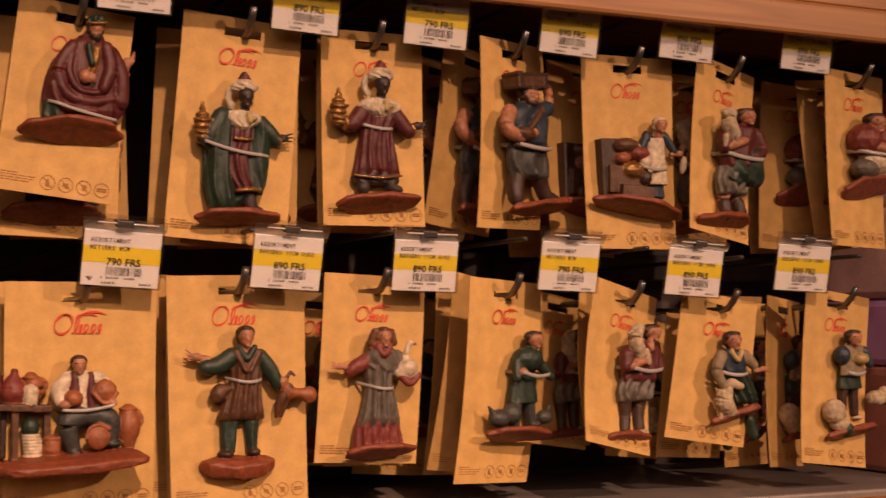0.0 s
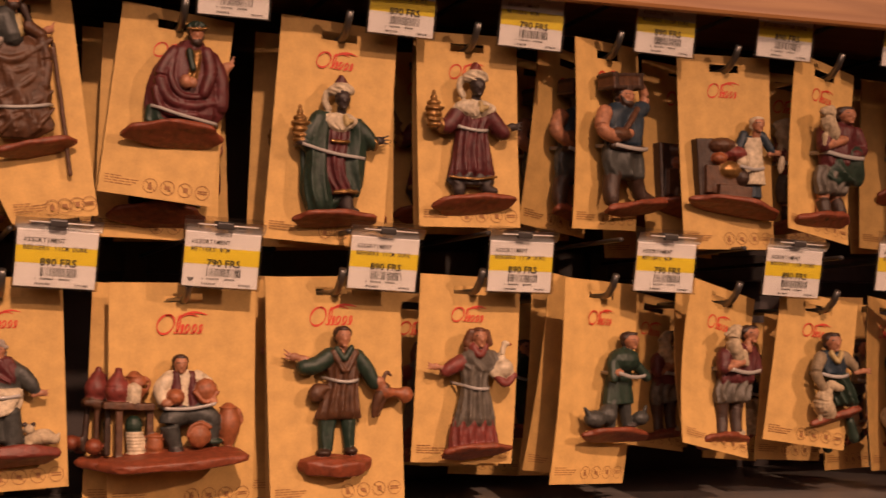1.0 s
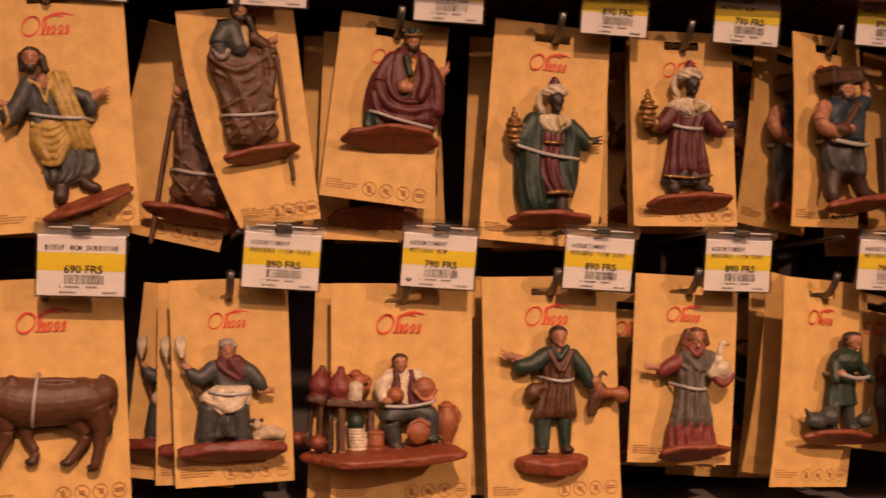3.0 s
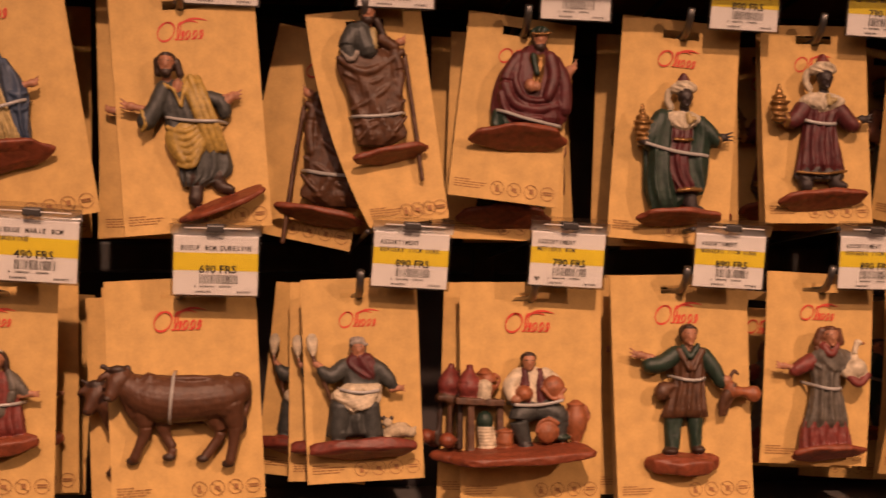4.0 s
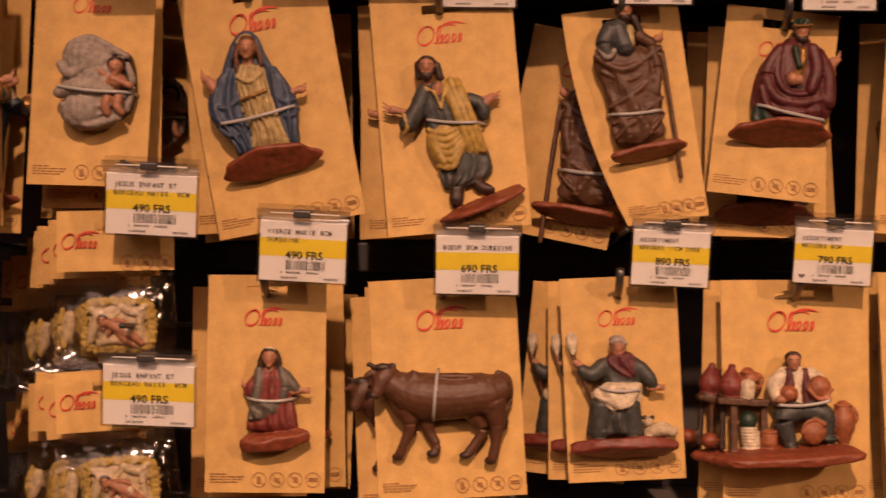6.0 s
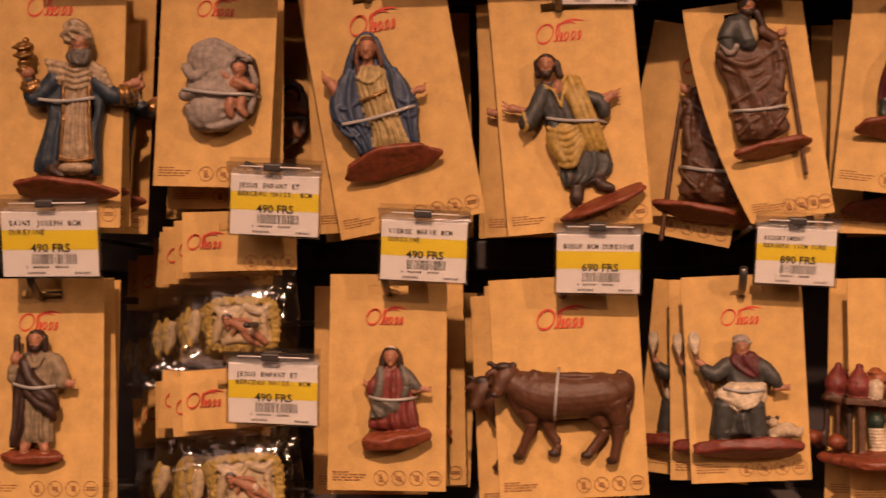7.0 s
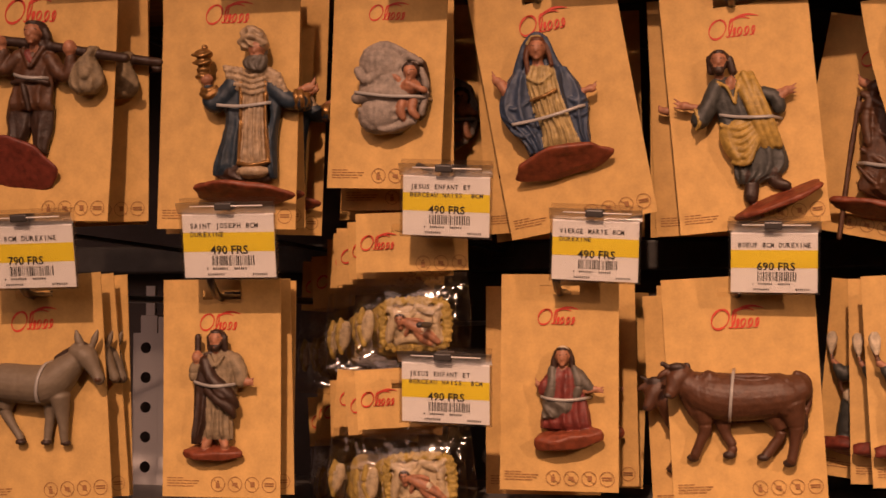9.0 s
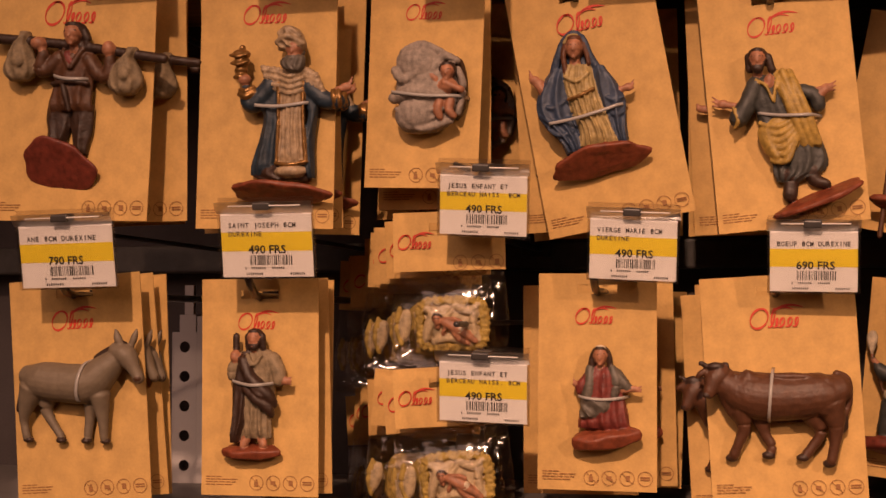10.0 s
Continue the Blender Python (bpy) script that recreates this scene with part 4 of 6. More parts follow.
def kneeling_king(f):
    f.loft("green", [(196, 988, 1030), (224, 984, 1040), (230, 990, 1036)], 26, 22, folds=6, deep=0.1)
    f.loft("maroon", [(84, 1046, 1086), (104, 1024, 1098), (130, 1002, 1110), (160, 990, 1120), (190, 986, 1122), (214, 988, 1120), (226, 1004, 1108)], 26, 28, folds=8, deep=0.08)
    f.t("maroon", 1034, 104, 11, 38, 1010, 146, 12, 42, 1022, 184, 10, 46, 1060, 198, 9, 48, 1100, 190, 8, 42), f.t("maroon", 1032, 118, 5, 46, 1026, 152, 6, 52, 1044, 180, 5, 55, 1078, 182, 4, 52), f.t("maroon", 1088, 104, 11, 44, 1094, 140, 12, 48, 1082, 176, 9, 54), f.t("maroon", 1096, 112, 14, 34, 1114, 150, 13, 36, 1114, 196, 13, 34), f.t("maroon", 1000, 170, 6, 46, 1016, 208, 6, 50, 1070, 214, 6, 50)
    f.loft("gold", [(100, 1048, 1080), (130, 1048, 1078), (160, 1044, 1070)], 44, 14, folds=9, deep=0.12), f.t("green", 1056, 104, 5, 58, 1062, 136, 5, 62), f.e("skin", 1050, 158, 11, 13, 10, 62), f.e("skin", 1062, 160, 8, 10, 8, 64)
    f.hand(1126, 124, 12, 0.6, up=0.9, out=30), f.t("skin", 1118, 148, 8, 32, 1122, 130, 8, 30), f.t("gold", 1112, 146, 4, 38, 1118, 152, 4, 42, 1126, 146, 4, 36)
    f.head(1070, 74, 17, hair="hair", beard="hair", out=44), f.loft("green", [(52, 1062, 1080), (58, 1054, 1088), (66, 1053, 1088)], 42, 18, folds=7, deep=0.12), f.t("gold", 1054, 66, 2.5, 58, 1070, 68, 2.5, 64, 1087, 64, 2.5, 58)
    f.base(1036, 246, 86, 23, 2, 30)
    f.done("painted clay kneeling king figurine in dark red cloak", [(990, 198, 1116, 226, 72)])


def crowned(f, robe, dx, dy):
    """The head of a dark king, with pale collar and plumed white turban."""
    x = 878 + dx
    f.head(x, 185 + dy, 18, skin="dark", hair=None, out=50)
    f.loft("cream", [(156 + dy, x - 13, x + 13), (163 + dy, x - 22, x + 22), (172 + dy, x - 24, x + 22), (177 + dy, x - 20, x + 16)], 40, 20, folds=6, deep=0.10, slant=2.5)
    f.loft(robe, [(141 + dy, x - 4, x + 2), (148 + dy, x - 8, x + 8), (158 + dy, x - 13, x + 14)], 38, 12, folds=4, deep=0.05), f.t("cream", x - 24, 172 + dy, 6, 34, x - 26, 186 + dy, 6, 30, x - 20, 200 + dy, 6, 32)
    f.loft("cream", [(207 + dy, x - 22, x + 16), (213 + dy, x - 34, x + 26), (224 + dy, x - 36, x + 32), (234 + dy, x - 20, x + 16), (240 + dy, x - 10, x + 6)], 36, 18, folds=13, deep=0.10)
    f.t("ivory", x + 4, 214 + dy, 4, 54, x + 6, 228 + dy, 4, 56), f.e("ivory", x + 12, 222 + dy, 8, 5, 5, 54, -20)


def censer(f, x, y):
    """A gilt lidded vessel."""
    for dy, r, h in ((-36, 4, 6), (-28, 7, 5), (-18, 13, 7), (-8, 17, 7), (2, 16, 8), (12, 12, 6), (20, 14, 5)):
        f.e("gold", x, y + dy, r, h, r * 0.9, 36)
    f.t("gold", x - 15, y - 10, 2.5, 44, x, y - 7, 2.5, 54, x + 15, y - 10, 2.5, 44), f.t("gold", x - 12, y + 10, 2.5, 42, x, y + 13, 2.5, 50, x + 12, y + 10, 2.5, 42)


def green_king(f):
    f.t("dark", 838, 360, 14, 22, 834, 380, 13, 24), f.t("dark", 890, 345, 13, 22, 894, 372, 12, 22, 908, 376, 7, 26)
    f.loft("green", [(204, 842, 900), (222, 822, 916), (260, 812, 926), (300, 812, 922), (340, 812, 914), (374, 822, 870)], 16, 15, folds=7, deep=0.08)
    f.loft("maroon", [(230, 856, 894), (258, 856, 892), (290, 848, 892), (320, 852, 898), (346, 866, 906)], 30, 19, folds=9, deep=0.12)
    f.t("gold", 860, 256, 3, 48, 876, 258, 3, 53, 890, 256, 3, 46), f.t("gold", 866, 344, 3.5, 44, 884, 342, 3.5, 50, 904, 342, 3.5, 42)
    f.loft("green", [(206, 836, 860), (240, 820, 858), (290, 818, 856), (340, 814, 862), (376, 822, 866)], 32, 20, folds=6, deep=0.12), f.loft("green", [(214, 900, 916), (250, 892, 924), (300, 876, 922), (330, 886, 918), (350, 896, 912)], 30, 18, folds=5, deep=0.12, slant=1)
    f.t("green", 906, 226, 14, 30, 924, 244, 14, 32, 934, 256, 13, 30), f.t("gold", 930, 246, 3, 42, 940, 256, 3, 42, 938, 268, 3, 36), f.hand(946, 250, 11, 1, skin="dark", up=0.2, out=30)
    f.t("green", 842, 216, 15, 32, 824, 246, 14, 36, 820, 264, 12, 36), f.e("dark", 812, 260, 14, 9, 11, 38)
    crowned(f, "maroon", 0, 0)
    censer(f, 808, 236)
    f.base(868, 388, 74, 14, -1, 30)
    f.done("painted clay dark king figurine in green cloak holding a censer", [(806, 262, 924, 284, 60)])


def red_king(f):
    f.t("dark", 1090, 318, 14, 20, 1090, 340, 12, 24), f.t("dark", 1136, 316, 14, 20, 1140, 334, 11, 24, 1154, 338, 7, 26)
    f.loft("dark", [(306, 1074, 1152), (322, 1069, 1155), (331, 1074, 1150)], 22, 20, folds=11, deep=0.08)
    f.loft("maroon", [(200, 1080, 1152), (214, 1082, 1150), (230, 1086, 1142), (260, 1081, 1146), (290, 1077, 1151), (316, 1071, 1156)], 24, 23, folds=13, deep=0.13)
    f.t("gold", 1072, 316, 2.5, 36, 1112, 320, 2.5, 50, 1154, 314, 2.5, 36)
    f.t("maroon", 1086, 206, 15, 28, 1068, 228, 14, 32, 1054, 226, 12, 34), f.t("gold", 1052, 216, 4, 42, 1056, 228, 4, 46, 1052, 238, 4, 40), f.e("dark", 1046, 226, 12, 10, 10, 34)
    f.t("maroon", 1144, 206, 14, 28, 1164, 232, 14, 30, 1172, 236, 12, 28), f.t("gold", 1168, 222, 3, 38, 1178, 232, 3, 40, 1176, 244, 3, 34), f.hand(1186, 224, 11, 1, skin="dark", up=0.3, out=28)
    crowned(f, "red", 238, -26)
    f.loft("cream", [(182, 1096, 1138), (191, 1078, 1154), (200, 1080, 1152), (210, 1100, 1130)], 34, 20, folds=13, deep=0.10)
    censer(f, 1043, 208)
    f.base(1115, 363, 74, 19, -4, 28)
    f.done("painted clay dark king figurine in red robe holding a censer", [(1084, 228, 1146, 232, 60)])


def box_carrier(f):
    f.t("umber", 1070, 310, 13, 20, 1066, 335, 12, 20, 1064, 355, 11, 24), f.t("umber", 1108, 310, 13, 20, 1114, 330, 11, 20, 1120, 345, 10, 22, 1134, 350, 7, 26)
    f.loft("slate", [(258, 1056, 1114), (280, 1053, 1120), (300, 1055, 1124), (318, 1060, 1122)], 22, 19, folds=7, deep=0.12)
    f.loft("navy", [(186, 1066, 1104), (204, 1050, 1118), (232, 1050, 1120), (262, 1056, 1114)], 24, 20, folds=5, deep=0.10)
    f.t("navy", 1104, 198, 13, 26, 1118, 188, 11, 28), f.t("skin", 1118, 188, 8, 28, 1121, 166, 7, 28, 1116, 150, 6, 28), f.t("skin", 1050, 206, 11, 28, 1040, 236, 10, 34, 1056, 248, 9, 40, 1080, 240, 7, 44)
    f.e("brown", 1064, 244, 17, 13, 11, 44), f.t("brown", 1096, 194, 4, 42, 1080, 218, 4, 48, 1066, 240, 4, 48), f.t("umber", 1056, 264, 4, 36, 1086, 266, 4, 46, 1114, 262, 4, 36)
    f.head(1080, 175, 15, beard="hair", out=36)
    f.block("brown", 1079, 148, 27, 14, 14, 28, -7)
    for k in (-1, 1):
        f.block("umber", 1079 + k * 1, 148 + k * 11, 28, 2.5, 15, 28, -7), f.block("umber", 1079 + k * 22, 148 - k * 2, 3, 14, 15, 28, -7)
    f.base(1110, 366, 54, 12, -6, 26)
    f.done("painted clay man figurine carrying a wooden box overhead", [(1056, 262, 1116, 262, 46)])


def stall_woman(f):
    f.block("umber", 1243, 302, 15, 52, 12, 14, -3), f.block("brown", 1268, 322, 30, 24, 16, 18), f.e("brown", 1270, 262, 26, 16, 22, 24), f.e("red", 1290, 275, 22, 14, 18, 30), f.e("gold", 1280, 305, 26, 18, 20, 26), f.block("brown", 1282, 345, 28, 12, 18, 30, 4), f.e("pot", 1262, 285, 14, 11, 12, 32), f.e("cream", 1282, 262, 12, 8, 10, 32), f.e("cream", 1300, 290, 10, 14, 8, 40), f.e("umber", 1300, 318, 12, 16, 12, 36)
    f.robe("navy", 1325, 240, 16, 1325, 350, 24, folds=9, depth=0.6)
    f.robe("cream", 1326, 245, 16, 1328, 328, 22, folds=9, depth=0.6, out=22)
    f.c("navy", 1310, 240, 10, 1298, 268, 8, 22, 26), f.c("navy", 1342, 240, 10, 1358, 266, 8, 22, 24), f.hand(1366, 270, 8, 0.8, out=24), f.e("cream", 1376, 290, 6, 18, 6, 24, 10)
    f.head(1332, 222, 14, hair="cream", out=30)
    f.c("dark", 1318, 348, 9, 1318, 358, 8), f.c("dark", 1336, 348, 9, 1340, 358, 8)
    f.base(1288, 369, 78, 13, 8, 28)
    f.done("painted clay woman figurine in apron beside a market stall", [(1290, 298, 1352, 296, 46)])


def pipe_shepherd(f):
    f.t("skin", 1268, 338, 10, 18, 1266, 362, 9, 18, 1262, 384, 8, 22), f.t("skin", 1292, 338, 10, 18, 1290, 360, 9, 18, 1292, 382, 8, 22), f.t("umber", 1266, 362, 10, 20, 1264, 382, 10, 24), f.t("umber", 1290, 360, 10, 20, 1292, 380, 10, 24)
    f.loft("grey", [(298, 1256, 1306), (322, 1252, 1308), (348, 1254, 1302)], 22, 18, folds=11, deep=0.16)
    f.loft("maroon", [(222, 1274, 1314), (244, 1260, 1326), (274, 1258, 1326), (302, 1262, 1316)], 24, 20, folds=6, deep=0.10)
    f.loft("green", [(262, 1296, 1328), (288, 1272, 1330), (312, 1262, 1328), (330, 1266, 1322)], 30, 17, folds=5, deep=0.16, slant=1.5)
    f.t("maroon", 1264, 240, 12, 28, 1256, 266, 10, 34), f.t("skin", 1257, 266, 7, 38, 1284, 254, 6, 44), f.t("maroon", 1318, 238, 11, 28, 1324, 266, 9, 34, 1304, 278, 7, 42)
    f.t("fleece", 1268, 206, 8, 36, 1258, 222, 11, 40, 1266, 246, 10, 42), f.t("fleece", 1266, 204, 6, 40, 1250, 210, 6, 42), f.t("fleece", 1254, 250, 4, 40, 1252, 266, 3, 40)
    f.head(1296, 210, 15, out=36)
    f.base(1268, 392, 46, 13, 0, 26)
    f.done("painted clay shepherd figurine with a lamb on the shoulder", [(1258, 276, 1324, 282, 46)])


def sitting_pair(f):
    f.e("red", 1515, 250, 26, 32, 24), f.e("red", 1552, 248, 22, 32, 22), f.e("cream", 1535, 285, 32, 28, 22, 24), f.e("grey", 1512, 300, 22, 20, 18, 24)
    f.head(1526, 220, 17, out=34), f.head(1556, 232, 14, hair="fair", out=34), f.e("skin", 1530, 265, 16, 12, 12, 42), f.e("brown", 1558, 300, 16, 20, 16, 26)
    f.base(1528, 330, 52, 18, -8, 28)
    f.done("painted clay seated couple figurine in red", [(1496, 270, 1566, 272, 50)])


def donkey(f):
    t = "donkey"
    f.t(t, 54, 668, 20, 28, 78, 675, 31, 30, 122, 680, 33, 31, 160, 679, 33, 31, 188, 656, 26, 32, 210, 634, 17, 34)
    f.t(t, 210, 622, 16, 35, 226, 632, 18, 36, 240, 656, 11, 36, 247, 670, 10, 36)
    f.t(t, 219, 616, 5, 41, 213, 600, 7, 42, 209, 585, 2, 42), f.t(t, 232, 614, 5, 31, 237, 599, 6, 31, 241, 585, 2, 31), f.e("hair", 229, 632, 2.5, 2.5, 2, 54), f.e("brown", 247, 670, 8, 7, 8, 40)
    f.t("hair", 172, 634, 4, 33, 195, 620, 5, 35, 222, 611, 6, 37)
    f.t(t, 62, 690, 24, 32, 50, 722, 14, 30, 44, 748, 8, 26, 48, 776, 7, 24), f.t(t, 86, 700, 18, 20, 80, 728, 11, 18, 92, 752, 7, 18, 106, 774, 7, 18)
    f.t(t, 160, 705, 15, 20, 157, 740, 9, 18, 153, 775, 7, 18), f.t(t, 180, 700, 18, 34, 183, 740, 10, 28, 184, 776, 7, 24)
    for x in (50, 108, 152, 185):
        f.e("hair", x, 782, 10, 6, 9, 20)
    f.t(t, 46, 664, 6, 20, 36, 685, 4, 16, 30, 712, 4, 14), f.c("hair", 30, 712, 5, 27, 730, 5, 14, 12)
    f.done("painted clay grey donkey figurine", [(160, 636, 152, 714, 88)])


def staff_joseph(f):
    f.t("hair", 419, 598, 6, 32, 418, 680, 6, 30, 414, 780, 6, 24)
    f.loft("sack", [(622, 440, 478), (640, 430, 488), (668, 432, 492), (700, 430, 482), (740, 430, 478), (778, 426, 479)], 24, 21, folds=11, deep=0.16), f.t("skin", 436, 778, 8, 26, 432, 790, 7, 30), f.t("skin", 462, 778, 8, 26, 466, 789, 7, 30)
    f.loft("umber", [(626, 428, 446), (650, 420, 448), (700, 416, 440), (750, 410, 436), (786, 407, 424)], 30, 15, folds=5, deep=0.14)
    f.t("umber", 434, 640, 9, 42, 450, 672, 11, 48, 476, 700, 12, 44, 486, 716, 8, 36), f.t("umber", 440, 690, 7, 46, 458, 706, 9, 50, 478, 722, 9, 44, 484, 736, 5, 38), f.t("umber", 446, 674, 5, 52, 466, 700, 6, 54, 484, 700, 5, 46)
    f.t("sack", 480, 638, 14, 26, 492, 660, 13, 30, 494, 676, 11, 32), f.hand(506, 676, 11, 0.6, out=34), f.e("skin", 419, 634, 10, 13, 10, 38), f.t("sack", 432, 634, 10, 26, 414, 652, 10, 32, 412, 668, 9, 32)
    f.t("sack", 442, 630, 3, 44, 454, 648, 3, 48, 466, 632, 3, 44)
    f.head(452, 602, 16, hair="hair", beard="hair", out=38), f.t("hair", 440, 598, 6, 34, 440, 620, 5, 32), f.t("hair", 465, 598, 6, 34, 466, 620, 5, 32)
    f.base(442, 801, 50, 12, 0, 26, up=-1, thick=9)
    f.done("painted clay bearded man figurine leaning on a dark staff", [(412, 676, 488, 680, 58)])


def kneeling_woman(f):
    f.loft("red", [(650, 1044, 1090), (672, 1038, 1098), (700, 1036, 1104), (730, 1026, 1110), (758, 1024, 1114)], 24, 23, folds=11, deep=0.13)
    f.t("grey", 1046, 652, 8, 32, 1046, 680, 9, 40, 1040, 706, 9, 38), f.t("grey", 1086, 652, 7, 34, 1092, 680, 8, 38, 1088, 700, 7, 38), f.loft("grey", [(704, 1028, 1092), (722, 1028, 1086), (740, 1026, 1058)], 32, 20, folds=5, deep=0.16, slant=2.0)
    f.t("red", 1048, 662, 11, 28, 1032, 684, 11, 32, 1028, 692, 8, 32), f.t("grey", 1090, 660, 11, 28, 1106, 680, 10, 30, 1112, 686, 8, 30), f.hand(1022, 680, 9, -0.4, up=0.8, out=34), f.hand(1122, 688, 9, 1, out=32)
    f.head(1065, 630, 17, hair="umber", out=38), f.t("umber", 1055, 622, 6, 34, 1050, 638, 7, 32, 1047, 656, 6, 30), f.t("umber", 1075, 622, 6, 34, 1080, 636, 6, 32, 1081, 650, 5, 30), f.t("cream", 1058, 614, 2, 44, 1066, 612, 2, 47, 1074, 615, 2, 44)
    f.base(1070, 775, 60, 17, -7, 28, up=-1, thick=14)
    f.done("painted clay kneeling woman figurine in red dress", [(1020, 700, 1112, 702, 58)])


def ox(f):
    t = "ox"
    f.t(t, 1478, 690, 28, 30, 1455, 698, 38, 32, 1405, 704, 41, 33, 1350, 704, 43, 34, 1312, 696, 38, 36, 1288, 684, 28, 40)
    f.t(t, 1290, 700, 20, 38, 1300, 728, 16, 36, 1308, 746, 10, 34)
    f.t(t, 1276, 664, 20, 48, 1266, 676, 19, 54, 1260, 690, 14, 60, 1256, 698, 12, 62), f.e("hair", 1252, 702, 9, 6, 6, 70), f.e("hair", 1268, 652, 17, 9, 10, 60)
    f.t(t, 1282, 656, 7, 48, 1292, 664, 7, 46, 1294, 676, 3, 44), f.t(t, 1250, 660, 6, 58, 1240, 666, 6, 58, 1234, 672, 3, 58), f.t("hair", 1252, 652, 5, 60, 1243, 645, 4, 64, 1240, 648, 2.5, 66), f.t("hair", 1278, 650, 5, 52, 1288, 648, 4, 52, 1290, 658, 2.5, 54)
    f.t(t, 1312, 730, 22, 36, 1316, 762, 12, 34, 1306, 788, 9, 30, 1298, 808, 9, 26), f.t(t, 1346, 740, 18, 22, 1352, 770, 10, 20, 1364, 790, 9, 18, 1362, 804, 8, 18)
    f.t(t, 1466, 716, 28, 36, 1476, 752, 15, 34, 1474, 780, 10, 30, 1468, 814, 9, 26), f.t(t, 1438, 736, 22, 22, 1450, 766, 11, 20, 1436, 790, 9, 18, 1424, 806, 9, 18)
    for x, y in ((1294, 814), (1358, 808), (1464, 820), (1418, 811)):
        f.e("hair", x, y, 13, 8, 10, 20)
    f.t(t, 1478, 664, 8, 28, 1496, 674, 7, 24, 1500, 708, 6, 18, 1490, 740, 5, 16), f.t("hair", 1490, 738, 7, 16, 1488, 756, 9, 16, 1484, 768, 4, 16), f.e(t, 1326, 694, 26, 40, 18, 54, -6), f.e(t, 1458, 702, 26, 38, 16, 54), f.e(t, 1396, 668, 44, 8, 10, 56)
    f.t(t, 1304, 668, 5, 62, 1300, 700, 5, 62, 1308, 730, 5, 56), f.t(t, 1340, 672, 5, 64, 1348, 706, 5, 64, 1344, 734, 5, 56)
    f.done("painted clay brown ox figurine with short horns", [(1368, 654, 1360, 752, 98)])


def spinner(f):
    f.t("brown", 672, 630, 4, 36, 690, 672, 4, 36, 706, 712, 4, 30), f.loft("cream", [(594, 667, 677), (604, 661, 682), (622, 664, 681), (634, 671, 678)], 34, 9, folds=6, deep=0.1, slant=2)
    f.loft("slate", [(706, 704, 788), (734, 700, 790), (774, 697, 797)], 30, 27, folds=9, deep=0.14), f.t("slate", 722, 720, 20, 42, 718, 770, 17, 38), f.t("slate", 772, 720, 18, 42, 778, 770, 16, 38)
    f.loft("slate", [(632, 736, 778), (646, 722, 796), (668, 724, 796), (690, 728, 790)], 26, 25, folds=5, deep=0.06)
    f.loft("maroon", [(628, 738, 774), (646, 728, 786), (662, 738, 788), (676, 764, 780)], 36, 19, folds=7, deep=0.10, slant=1.5)
    f.loft("cream", [(682, 728, 792), (698, 706, 794), (714, 710, 788), (726, 724, 762), (733, 736, 748)], 44, 22, folds=9, deep=0.14, slant=1.8)
    for k in range(4):
        f.t("cream", 712 + k * 8, 704 + k * 5, 4, 58, 738 + k * 6, 712 + k * 4, 4, 68, 786 - k * 4, 694 + k * 7, 4, 58)
    f.t("slate", 728, 652, 15, 30, 706, 668, 14, 34, 690, 660, 11, 38), f.hand(680, 648, 9, -0.5, up=0.6, out=38), f.t("slate", 790, 656, 14, 30, 806, 676, 13, 32, 812, 684, 10, 32), f.hand(824, 690, 9, 0.8, out=34)
    f.head(752, 620, 17, hair="cloth", out=40), f.e("cloth", 750, 606, 15, 8, 13, 40), f.t("cloth", 738, 612, 3, 48, 752, 608, 3, 54, 766, 613, 3, 48)
    f.t("fleece", 806, 768, 10, 30, 826, 763, 13, 30, 846, 768, 9, 28), f.e("fleece", 804, 750, 10, 9, 9, 34), f.e("hair", 797, 742, 4, 5, 4, 36), f.e("hair", 811, 742, 4, 5, 4, 36), f.t("fleece", 846, 766, 4, 30, 852, 760, 3, 30), f.t("fleece", 806, 772, 5, 36, 800, 780, 4, 40)
    f.base(764, 795, 90, 19, -2, 30, thick=12, tone="oxide")
    f.done("painted clay seated spinning woman figurine with a cat", [(716, 690, 790, 692, 70)])


